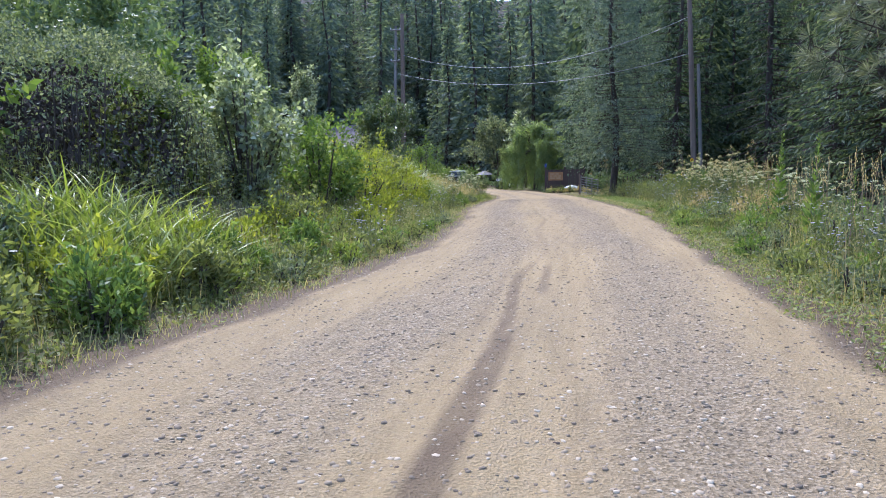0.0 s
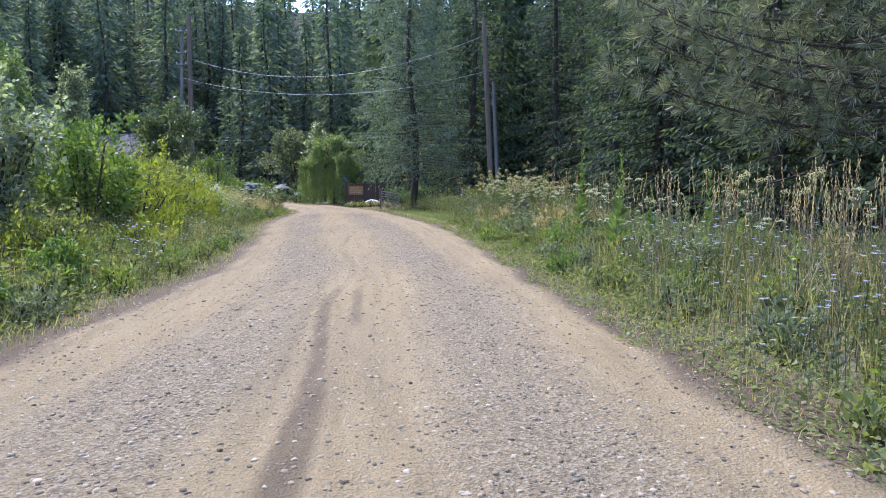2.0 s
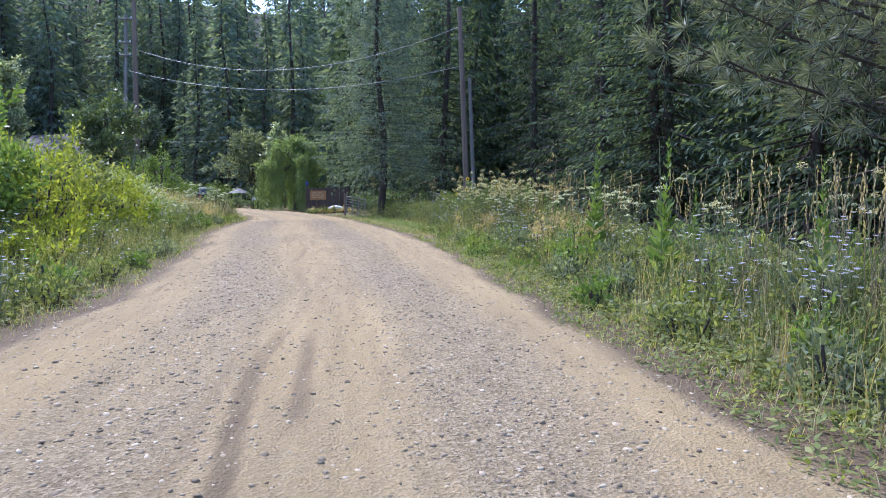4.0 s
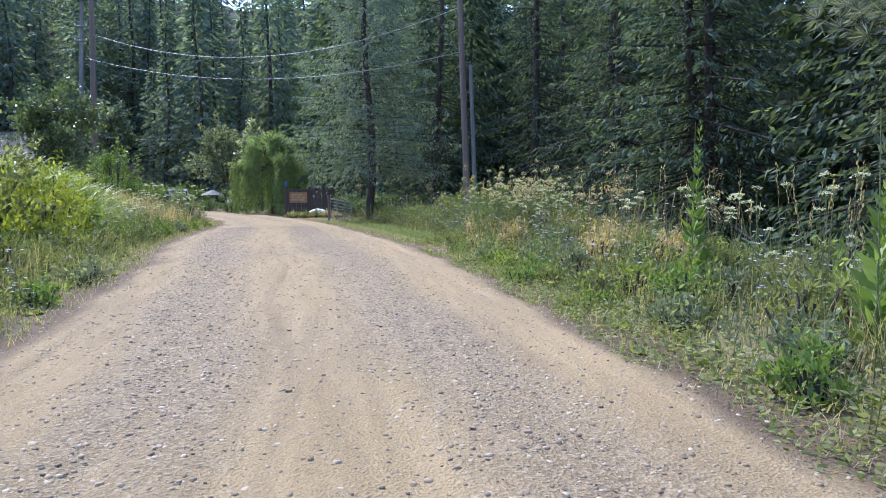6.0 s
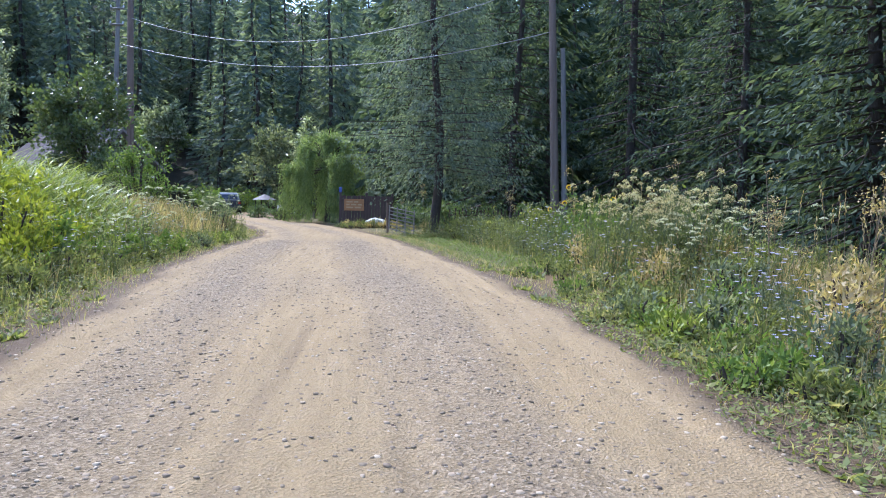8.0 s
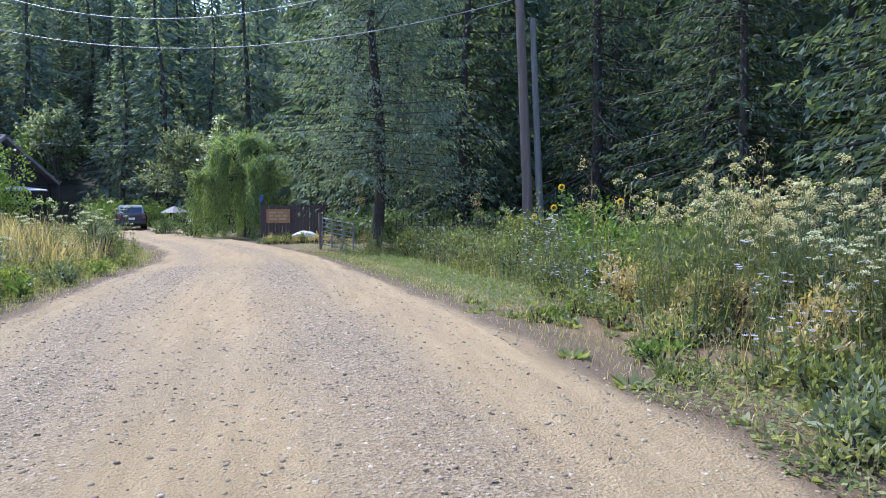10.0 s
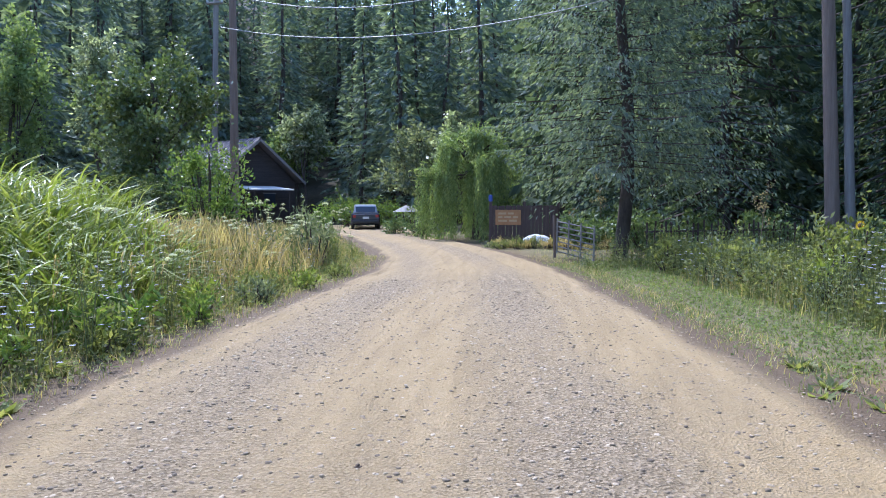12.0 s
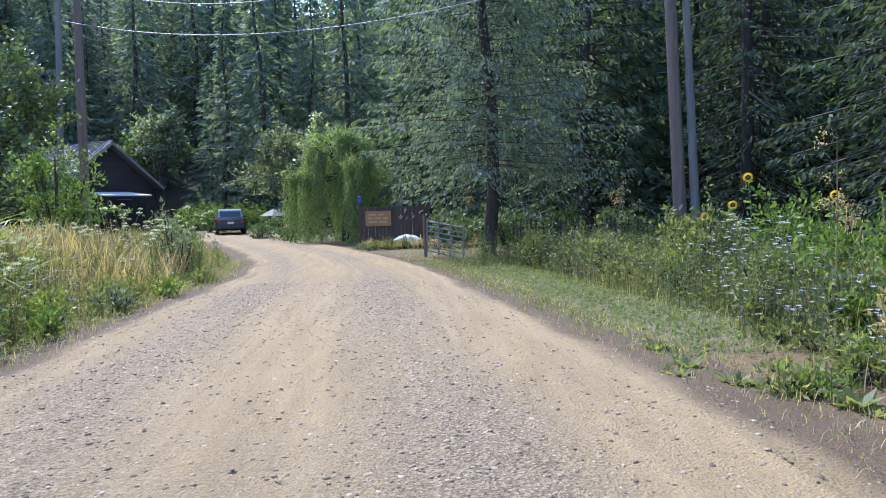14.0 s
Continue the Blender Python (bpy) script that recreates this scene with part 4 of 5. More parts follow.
# Dark shrubs added to cover bright ground behind the gate, in place of shade.
for k, (x, y) in enumerate(((5.2, 50.6), (7.0, 51.2), (9.0, 50.2), (3.4, 51.6), (6.0, 54.5), (10.6, 47.4), (4.2, 56.4), (8.2, 48.6))):
    bush("shade_fill_shrub", "dark shrub added behind the gate to stand for the shade", put(x, y, -0.1), (1.0, 0.9, 0.75 + 0.1 * (k % 3)), 1500, 0.15, M_TREE, 12, 0.3, 0.5, "shade shrubs")


# ---- forest undergrowth, dark and low ----
def undergrowth():
    g = Geo()
    n = 9000
    x = rng.uniform(10.5, 15, n)
    y = rng.uniform(8, 62, n)
    p = on_land(x, y) + UP * (rng.uniform(0, 1.0, n) ** 1.3 * (0.9 + 0.5 * wob(x, y, 0.7)))[:, None]
    leaves(g, p, unit(rand_dirs(n) + UP * 0.4), rng.uniform(0.12, 0.3, n), rng.uniform(0.06, 0.14, n))
    tagged(gpart("undergrowth", g, M_TREE), "low dark undergrowth at the forest edge", "undergrowth", kind="stuff")


undergrowth()


# ---- poles and wires ----
def wire(name, label, a, b, sag, r=0.022):
    t = np.linspace(0, 1, 33)[:, None]
    p = np.array(a) * (1 - t) + np.array(b) * t - UP * (4 * sag * t * (1 - t))
    tagged(gpart(name, tube(Geo(), p, np.full(33, r), 6), M_WIRE, smooth=True), label, "wire")


def pole(name, label, at, top, r, mat, lean=(0, 0), arms=()):
    root = thing(name, label, "utility pole", "", at)
    zs = np.linspace(-0.3, top, 8)
    tube_g = tube(Geo(), np.stack([lean[0] * zs / top, lean[1] * zs / top, zs], 1), r * (1 - 0.3 * zs / top), 12)
    gpart("shaft", tube_g, mat, root, smooth=True)
    for z, half in arms:
        cx = lean[0] * z / top
        g = tube(Geo(), [(cx - half, -0.12, z), (cx + half, -0.12, z + 0.02)], [0.05, 0.05], 4)
        arm = gpart("crossarm", g, M_GREYPOLE, root)
        for sx in (-half * 0.9, half * 0.9):
            k = tube(Geo(), [(cx + sx, -0.12, z + 0.04), (cx + sx, -0.12, z + 0.10), (cx + sx, -0.12, z + 0.16)], [0.03, 0.05, 0.02], 8)
            gpart("insulator", k, M_WHITEGLASS, arm)
    return root


M_WHITEGLASS = smooth_mat("porcelain", (0.6, 0.6, 0.58), 0.25)
pole("utility_pole", "tall brown wooden utility pole at the forest edge", put(7.9, 42.6), 10.0, 0.155, M_POLE, (-0.45, 0))
pole("utility_pole", "weathered grey pole beside a taller pole", put(8.22, 42.5), 6.8, 0.11, M_GREYPOLE, (-0.3, 0))
pole("utility_pole", "slim pale pole with short crossarms", put(-10.1, 52.2), 10.6, 0.12, M_GREYPOLE, (0.35, 0), ((10.3, 0.35), (9.0, 0.3), (8.3, 0.3)))
pole("utility_pole", "brown wooden pole beside the pale pole", put(-9.6, 53.0), 11.6, 0.17, M_POLE, (0.1, 0))
wire("wire", "sagging bright cable between two utility poles", (-9.6, 53.0, 9.35), (7.5, 42.6, 9.0), 1.6, 0.015)
wire("wire", "sagging bright cable between two utility poles", (-9.7, 52.3, 8.0), (7.6, 42.6, 7.2), 1.1, 0.014)
wire("wire", "thin service cable running to the house", (-9.7, 52.3, 8.4), (-9.0, 85.0, 9.0), 0.6, 0.008)
wire("wire", "thin cable strung low between trees", (-16.5, 80.0, 6.0), (-4.5, 71.0, 5.6), 0.3, 0.006)


# ---- yard at the bend: fence, sign, gate, boulder, car, house ----
def block(bm, size, at=(0, 0, 0), bevel=0.0, turn=None):
    m = Matrix.Translation(at) @ (turn or Matrix.Identity(4)) @ Matrix.Diagonal((*size, 1))
    made = bmesh.ops.create_cube(bm, size=1.0, matrix=m)
    if bevel:
        edges = list({e for v in made["verts"] for e in v.link_edges})
        bmesh.ops.bevel(bm, geom=edges, offset=bevel, segments=2, affect="EDGES", profile=0.6)
    return bm


def box(size, at=(0, 0, 0), bevel=0.0, turn=None):
    return block(bmesh.new(), size, at, bevel, turn)


def rod(a, b, r, sides=10):
    return tube(Geo(), [a, tuple((Vector(a) + Vector(b)) / 2), b], [r, r, r], sides)


def disc_wheel(r, w, hole=0.0):
    """A wheel ring round the x axis with rounded shoulders."""
    bm = bmesh.new()
    prof = [(hole, -w / 2), (r * 0.9, -w / 2), (r, -w * 0.32), (r, w * 0.32), (r * 0.9, w / 2), (hole, w / 2)]
    n, rings = 20, []
    for k in range(n):
        a = 2 * math.pi * k / n
        rings.append([bm.verts.new((x, math.cos(a) * q, math.sin(a) * q)) for q, x in prof])
    for k in range(n):
        p, q = rings[k], rings[(k + 1) % n]
        for j in range(len(prof) - 1):
            bm.faces.new((p[j], p[j + 1], q[j + 1], q[j]))
    bmesh.ops.remove_doubles(bm, verts=bm.verts, dist=1e-4)
    return bm


M_BOARD = plain("fence_board", (0.05, 0.036, 0.032), (0.115, 0.08, 0.068), 4, 0.9, 0, 0.6, 0.01, (5, 5, 0.3))
M_SIGN = plain("faded_sign_paint", (0.30, 0.15, 0.06), (0.42, 0.23, 0.10), 6, 0.8)
M_LETTER = plain("sign_lettering", (0.40, 0.27, 0.14), (0.50, 0.36, 0.20), 10, 0.8)
M_BLUECAP = smooth_mat("blue_plastic", (0.05, 0.09, 0.35), 0.5)
M_BOULDER = plain("white_painted_rock", (0.66, 0.65, 0.62), (0.82, 0.81, 0.79), 4, 0.8, 0, 0.5, 0.02)
M_RAIL = plain("grey_gate_rail", (0.16, 0.15, 0.14), (0.32, 0.30, 0.27), 6, 0.6, 0.2)
M_CARPAINT = smooth_mat("dark_car_paint", (0.022, 0.026, 0.04), 0.25)
M_CABIN = smooth_mat("grey_car_paint", (0.34, 0.35, 0.38), 0.3)
M_GLASS = smooth_mat("dark_window_glass", (0.05, 0.06, 0.075), 0.08)
M_TYRE = smooth_mat("tyre_rubber", (0.02, 0.02, 0.02), 0.85)
M_SILVER_METAL = smooth_mat("silver_trim", (0.62, 0.62, 0.62), 0.3, 0.7)
M_REDLIGHT = smooth_mat("red_lens", (0.32, 0.02, 0.02), 0.2)
M_PLATE = smooth_mat("white_plate", (0.65, 0.65, 0.62), 0.5)
M_ROOF = plain("pale_metal_roof", (0.15, 0.125, 0.12), (0.22, 0.19, 0.18), 2, 0.9, 0.0, 0.2, 0.01, (6, 1, 1))
M_DARKWOOD = plain("dark_log_wall", (0.025, 0.02, 0.017), (0.07, 0.053, 0.042), 3, 0.9, 0, 0.6, 0.02, (0.3, 0.3, 5))
M_TRIM = plain("weathered_trim", (0.16, 0.14, 0.12), (0.27, 0.24, 0.21), 5, 0.8)
M_BLACK = smooth_mat("black_plastic", (0.018, 0.018, 0.02), 0.4)
M_TARP = plain("grey_tarp", (0.10, 0.10, 0.105), (0.18, 0.18, 0.18), 5, 0.7)


def board_fence():
    root = thing("board_fence", "dark brown vertical board fence with a sign", "fence", "", (0.0, 54.65, 0.0), 1.5)
    me = None
    for k in range(18):
        if me is None:
            b = part("board", box((0.132, 0.025, 1.5), (0, 0, 0.75), 0.004), M_BOARD, root)
            me = b.data
        else:
            b = new("board", me)
            b.parent = root
        b.location = (0.07 + 0.142 * k, 0.006 * (k % 3), -0.03 + 0.012 * math.sin(k * 2.1))
        b.rotation_euler = (0, radians(0.5 * math.sin(k * 3.7)), 0)
    for z in (0.3, 1.25):
        part("rail", box((2.6, 0.06, 0.09), (1.3, 0.055, z), 0.006), M_BOARD, root)
    for x in (0.0, 1.3, 2.6):
        part("post", box((0.11, 0.11, 1.75), (x, 0.12, 0.75), 0.01), M_BOARD, root)
    part("post_cap", box((0.15, 0.15, 0.26), (0.0, 0.12, 1.76), 0.03), M_BLUECAP, root, "blue cap on the corner post")
    sign = part("sign_panel", box((0.98, 0.02, 0.58), (0.68, -0.035, 1.02), 0.006), M_SIGN, root, "faded orange-brown sign panel")
    for z, widths in ((1.17, (0.3, 0.22)), (1.03, (0.16, 0.26, 0.2)), (0.89, (0.34, 0.3))):
        x = 0.30
        for w in widths:
            part("lettering", box((w, 0.006, 0.075), (x + w / 2, -0.048, z)), M_LETTER, sign)
            x += w + 0.07


board_fence()


def boulder():
    bm = bmesh.new()
    bmesh.ops.create_icosphere(bm, subdivisions=4, radius=1.0)
    for v in bm.verts:
        k = 1 + 0.16 * noise.noise(v.co * 1.3) + 0.05 * noise.noise(v.co * 4)
        v.co = Vector((v.co.x * 0.56, v.co.y * 0.40, max(v.co.z, -0.35) * 0.27 + 0.08)) * k
    ob = part("boulder", bm, M_BOULDER, smooth=True)
    ob.matrix_basis = pose(1.8, 53.4, 0.06, 0, 4, 20)
    tagged(ob, "smooth white boulder before the board fence", "rock")


boulder()


def farm_gate():
    root = thing("farm_gate", "weathered grey rail gate leaning beside the spruce", "gate", "", put(2.25, 47.8, 0), -55)
    for k in range(7):
        z = 0.14 + 0.145 * k
        gpart("rail", rod((0.05, 0, z + 0.06), (1.68, 0.03, z - 0.12), 0.02), M_RAIL, root, smooth=True)
    for x, dz in ((0.05, 0.06), (0.58, 0.0), (1.12, -0.06), (1.68, -0.12)):
        gpart("upright", rod((x, -0.03, 0.08 + dz), (x + 0.03, -0.03, 1.10 + dz), 0.024), M_RAIL, root, smooth=True)
    gpart("post", rod((-0.1, 0.02, -0.2), (-0.12, 0, 1.25), 0.045), M_POLE, root, "weathered gate post", True)


farm_gate()


def pickets():
    root = thing("picket_fence", "thin dark pickets under the spruce", "fence", "", put(4.6, 46.4, 0), 22)
    me = None
    for k in range(26):
        if me is None:
            b = part("picket", box((0.05, 0.02, 1.1), (0, 0, 0.5), 0.003), M_BOARD, root)
            me = b.data
        else:
            b = new("picket", me)
            b.parent = root
        b.location = (0.2 * k, 0.01 * math.sin(k * 1.7), 0.05 * math.sin(k * 2.3))
        b.rotation_euler = (radians(2 * math.sin(k)), radians(3 * math.sin(k * 1.3)), 0)
    for z in (0.25, 0.8):
        part("rail", box((5.1, 0.03, 0.05), (2.5, 0.03, z)), M_BOARD, root)


pickets()


def parked_car():
    root = thing("parked_car", "dark station wagon parked at the road's end", "car", "", (-8.2, 69.6, 0.02), 14)
    def hull(stations):
        bm = bmesh.new()
        loops = []
        for y, w, z0, z1 in stations:
            pts = [(-w, z0 + 0.1), (-w * 0.94, z0), (w * 0.94, z0), (w, z0 + 0.1), (w, z1 - 0.08), (w * 0.93, z1), (-w * 0.93, z1), (-w, z1 - 0.08)]
            loops.append([bm.verts.new((x, y, z)) for x, z in pts])
        for a, b in zip(loops, loops[1:]):
            for k in range(8):
                bm.faces.new((a[k], a[(k + 1) % 8], b[(k + 1) % 8], b[k]))
        bm.faces.new(loops[0])
        bm.faces.new(loops[-1][::-1])
        bmesh.ops.recalc_face_normals(bm, faces=bm.faces)
        return bm
    body = part("body", hull([(0, 0.78, 0.36, 0.90), (0.08, 0.84, 0.28, 0.96), (1.2, 0.86, 0.25, 0.97), (3.2, 0.86, 0.25, 0.95), (4.1, 0.83, 0.27, 0.84), (4.5, 0.72, 0.34, 0.70)]), M_CARPAINT, root)
    part("cabin", hull([(0.10, 0.74, 0.93, 1.0), (0.42, 0.66, 0.93, 1.44), (1.4, 0.68, 0.93, 1.50), (2.3, 0.66, 0.93, 1.46), (3.15, 0.74, 0.90, 0.98)]), M_CABIN, root, "lighter grey cabin pillars and roof")
    tilt = Matrix.Rotation(radians(-34), 4, "X")
    part("rear_window", box((1.16, 0.02, 0.40), (0, 0.235, 1.19), 0.006, tilt), M_GLASS, root, "dark rear window")
    part("window_frame", box((1.26, 0.015, 0.035), (0, 0.395, 1.415), 0.004, tilt), M_SILVER_METAL, root)
    for sx in (-1, 1):
        part("side_window", box((0.02, 1.9, 0.3), (sx * 0.70, 1.45, 1.2), 0.006), M_GLASS, root)
        part("tail_light", box((0.2, 0.05, 0.17), (sx * 0.68, 0.02, 0.80), 0.02), M_REDLIGHT, root, "red tail light")
        part("mirror", box((0.16, 0.08, 0.12), (sx * 0.90, 2.75, 1.02), 0.03), M_CARPAINT, root)
        for y in (0.85, 3.6):
            t = part("wheel", disc_wheel(0.31, 0.2, 0.19), M_TYRE, root, "black tyre with a silver rim", True)
            t.location = (sx * 0.78, y, 0.31)
            rim = part("rim", disc_wheel(0.195, 0.12), M_SILVER_METAL, t)
    part("bumper", box((1.6, 0.14, 0.2), (0, 0.0, 0.46), 0.05), M_BLACK, root)
    part("number_plate", box((0.36, 0.015, 0.13), (0, -0.012, 0.70), 0.004), M_PLATE, root, "white number plate")


parked_car()


def house():
    root = thing("house", "dark log house with a pale metal roof", "house", "", (-18.8, 80.5, 0.3), math.degrees(math.atan2(0.6, -0.8)))
    # local x runs along the ridge away from the seen gable, local y across
    half, eave, ridge, length = 3.9, 3.1, 6.2, 11.0
    bm = bmesh.new()
    prof = [(-half + 0.3, -0.5), (half - 0.3, -0.5), (half - 0.3, eave), (0, ridge - 0.2), (-half + 0.3, eave)]
    a = [bm.verts.new((0.5, y, z)) for y, z in prof]
    b = [bm.verts.new((length - 0.5, y, z)) for y, z in prof]
    bm.faces.new(a)
    bm.faces.new(b[::-1])
    for k in range(5):
        bm.faces.new((a[k], a[(k + 1) % 5], b[(k + 1) % 5], b[k]))
    bmesh.ops.recalc_face_normals(bm, faces=bm.faces)
    part("wall", bm, M_DARKWOOD, root)
    ang = math.atan2(ridge - eave, half)
    slope = math.hypot(half, ridge - eave) + 0.35
    for s in (-1, 1):
        rot = Matrix.Rotation(s * -ang, 4, "X")
        mid = Vector((length / 2, s * half * 0.52, (ridge + eave) / 2 - 0.02))
        roof = part("roof", box((length + 0.4, slope, 0.09), mid, 0.01, rot), M_ROOF, root, "pale corrugated metal roof")
        if s:
            for k in range(24):
                part("roof_rib", box((0.05, slope - 0.04, 0.035), mid + rot.to_3x3() @ Vector(((k - 11.5) * 0.47, 0, 0.062)), 0.008, rot), M_ROOF, roof)
        part("rake_board", box((0.06, slope, 0.2), mid + Vector((-length / 2 - 0.24, 0, -0.1)), 0.01, rot), M_TRIM, root)
    part("porch_roof", box((2.6, 3.6, 0.1), (-1.5, 0.6, 2.45), 0.02, Matrix.Rotation(radians(-6), 4, "Y")), M_PLATE, root, "white porch roof edge")
    for y in (-0.9, 2.1):
        gpart("porch_post", rod((-2.6, y, -0.6), (-2.6, y, 2.3), 0.07), M_DARKWOOD, root)
    win = part("window", box((0.06, 1.0, 0.9), (0.48, -1.2, 1.6), 0.01), M_GLASS, root, "dark gable window")
    part("window_frame", box((0.04, 1.16, 0.08), (0.46, -1.2, 2.1), 0.01), M_TRIM, win)
    part("window_sill", box((0.1, 1.16, 0.06), (0.44, -1.2, 1.12), 0.01), M_TRIM, win)


house()


def mower():
    root = thing("lawn_tractor", "black lawn tractor with a pale hood beside the willow", "lawn tractor", "", (-3.5, 65.5, 0.0), 70)
    part("hood", box((0.5, 0.8, 0.32), (0, 0.55, 0.60), 0.08), M_PLATE, root, "pale hood")
    part("deck", box((0.9, 0.9, 0.14), (0, 0.1, 0.22), 0.04), M_BLACK, root)
    part("frame", box((0.5, 1.5, 0.2), (0, 0.1, 0.38), 0.03), M_BLACK, root)
    part("seat", box((0.42, 0.4, 0.1), (0, -0.35, 0.60), 0.03), M_BLACK, root)
    part("seat_back", box((0.42, 0.09, 0.36), (0, -0.56, 0.80), 0.03), M_BLACK, root)
    gpart("steering_column", rod((0, 0.12, 0.5), (0, -0.02, 0.92), 0.02), M_BLACK, root)
    for x, y, r in ((-0.36, 0.75, 0.17), (0.36, 0.75, 0.17), (-0.38, -0.4, 0.25), (0.38, -0.4, 0.25)):
        w = part("wheel", disc_wheel(r, 0.16, r * 0.45), M_TYRE, root, smooth=True)
        w.location = (x, y, r)
        part("rim", disc_wheel(r * 0.46, 0.1), M_PLATE, w)


mower()


def well_cover():
    root = thing("garden_canopy", "low grey tarp canopy on short posts", "canopy", "", (-6.2, 72.6, 0.0))
    bm = bmesh.new()
    bmesh.ops.create_cone(bm, cap_ends=True, segments=12, radius1=0.9, radius2=0.08, depth=0.4, matrix=Matrix.Translation((0, 0, 1.25)))
    part("roof", bm, M_TARP, root)
    for k in range(4):
        a = k * math.pi / 2 + 0.5
        gpart("post", rod((0.7 * math.cos(a), 0.7 * math.sin(a), -0.1), (0.7 * math.cos(a), 0.7 * math.sin(a), 1.1), 0.04), M_DARKWOOD, root)


well_cover()


# ---- single plants that stand out ----
def curve_stem(geo, h, lean, r, at=(0, 0, 0), k=6):
    a = rng.uniform(0, 6.283)
    t = np.linspace(0, 1, k)
    p = np.array(at) + np.stack([math.cos(a) * lean * t ** 1.6, math.sin(a) * lean * t ** 1.6, h * t], 1)
    tube(geo, p, r * (1 - 0.6 * t), 6)
    return p


def lettuce(h):
    """A tall single-stemmed weed: broad leaves below, a narrow spire above."""
    root = thing("tall_weed_spire", "tall bright green weed with a narrow leafy spire", "weed", "tall spires", (0, 0, 0))
    s, g = Geo(), Geo()
    curve_stem(s, h, 0.06 * h, 0.011)
    n = 110
    t = np.sort(rng.uniform(0.05, 1, n))
    a = np.arange(n) * 2.4
    p = np.stack([0.03 * h * t ** 1.6, 0 * t, h * t], 1)
    ln = np.where(t < 0.62, 0.30 * (1 - t) + 0.10, 0.2 * (1.15 - t) + 0.06) * rng.uniform(0.8, 1.2, n)
    d = unit(np.stack([np.cos(a), np.sin(a), 0.5 + 1.2 * t], 1))
    leaves(g, p, d, ln * 0.85, ln * 0.26)
    gpart("stem", s, M_STEM, root)
    gpart("foliage", g, M_SHRUB, root)
    return root


SPIRES = [lettuce(2.1), lettuce(2.3)]
SPIRES[0].matrix_basis = pose(*put(5.8, 17.3))
SPIRES[1].matrix_basis = pose(*put(6.2, 21.0, 0.0))
for k, (x, y, s) in enumerate(((6.9, 18.6, 0.7), (6.2, 14.6, 0.75), (7.9, 25.5, 0.65))):
    c = copy_thing(SPIRES[k % 2], pose(*put(x, y), 0, 0, 70 * k))
    c.scale = (s, s, s)


def umbel(geo, c, r, dome, n=34):
    """A flat-topped flower head of many florets."""
    q = np.sqrt(rng.uniform(0, 1, n)) * r
    a = rng.uniform(0, 6.283, n)
    p = np.array(c) + np.stack([q * np.cos(a), q * np.sin(a), dome * (1 - (q / r) ** 2)], 1)
    d = unit(np.stack([np.cos(a * 3), np.sin(a * 3), 0.15 + 0 * a], 1))
    flat_leaves(geo, p, d, r * 0.42, r * 0.40, unit(UP + 0.3 * rand_dirs(n)))
    q = p + rng.normal(0, 0.12 * r, p.shape) - UP * 0.2 * dome
    leaves(geo, q, unit(rand_dirs(n) + UP * 0.2), r * 0.38, r * 0.3)


def wild_carrot(h, heads, dry):
    root = thing("wild_carrot", "wild carrot gone to pale curled seed heads" if dry else "wild carrot with flat white flower heads", "wildflower", "wild carrots")
    s, g = Geo(), Geo()
    for k in range(heads):
        hh = h * rng.uniform(0.72, 1.05)
        p = curve_stem(s, hh, rng.uniform(0.05, 0.28) * h, 0.006, (rng.normal(0, 0.03), rng.normal(0, 0.03), 0))
        top = p[-1]
        fl = Geo()
        r = rng.uniform(0.045, 0.065) if dry else rng.uniform(0.045, 0.075)
        umbel(fl, top, r, 0.055 if dry else 0.024, 26)
        m = 9
        a = np.arange(m) * 0.698
        rim = top + np.stack([r * 0.8 * np.cos(a), r * 0.8 * np.sin(a), 0 * a], 1)
        stems(s, np.repeat((top - UP * 0.05)[None], m, 0), rim, 0.002)
        tagged(gpart("flower_head", fl, M_DRYHEAD if dry else M_WHITE, root), kind="stuff")
    n = 26 * heads
    t = rng.uniform(0.05, 0.6, n)
    q = np.stack([rng.normal(0, 0.06, n), rng.normal(0, 0.06, n), t * h], 1)
    f = Geo()
    leaves(f, q, unit(rand_dirs(n) + UP * 0.6), 0.11, 0.02)
    gpart("stem", s, M_STEM, root)
    gpart("foliage", f, M_WEED, root)
    return root


M_DRYHEAD = foliage("pale_seed_heads", [(0.0, (0.30, 0.27, 0.15)), (1.0, (0.54, 0.49, 0.33))], 0.35, 0.7, 0.3)


def chicory(h, flowers):
    root = thing("chicory", "chicory with pale blue flowers on wiry stems", "wildflower", "chicory plants")
    s, g = Geo(), Geo()
    fl = Geo()
    for k in range(5):
        p = curve_stem(s, h * rng.uniform(0.6, 1.05), rng.uniform(0.1, 0.42) * h, 0.005, (rng.normal(0, 0.04), rng.normal(0, 0.04), 0))
        for j in range(flowers // 5 + 1):
            c = p[rng.integers(2, len(p))] + rng.normal(0, 0.07, 3)
            stems(s, c[None] - np.array([[0.03, 0.0, 0.10]]), c[None], 0.003)
            m = 9
            a = np.arange(m) * 0.698
            d = unit(np.stack([np.cos(a), np.sin(a), 0.35 + 0 * a], 1) + 0.25 * rand_dirs(1))
            flat_leaves(fl, np.repeat(c[None], m, 0), d, 0.032, 0.022, unit(UP + 0 * d))
    n = 40
    q = np.stack([rng.normal(0, 0.08, n), rng.normal(0, 0.08, n), rng.uniform(0, 0.5, n) * h], 1)
    leaves(g, q, unit(rand_dirs(n) + UP * 0.4), 0.13, 0.03)
    gpart("stem", s, M_STEM, root)
    gpart("foliage", g, M_WEED, root)
    tagged(gpart("blossom", fl, M_BLUE, root), "pale blue flowers", kind="stuff")
    return root


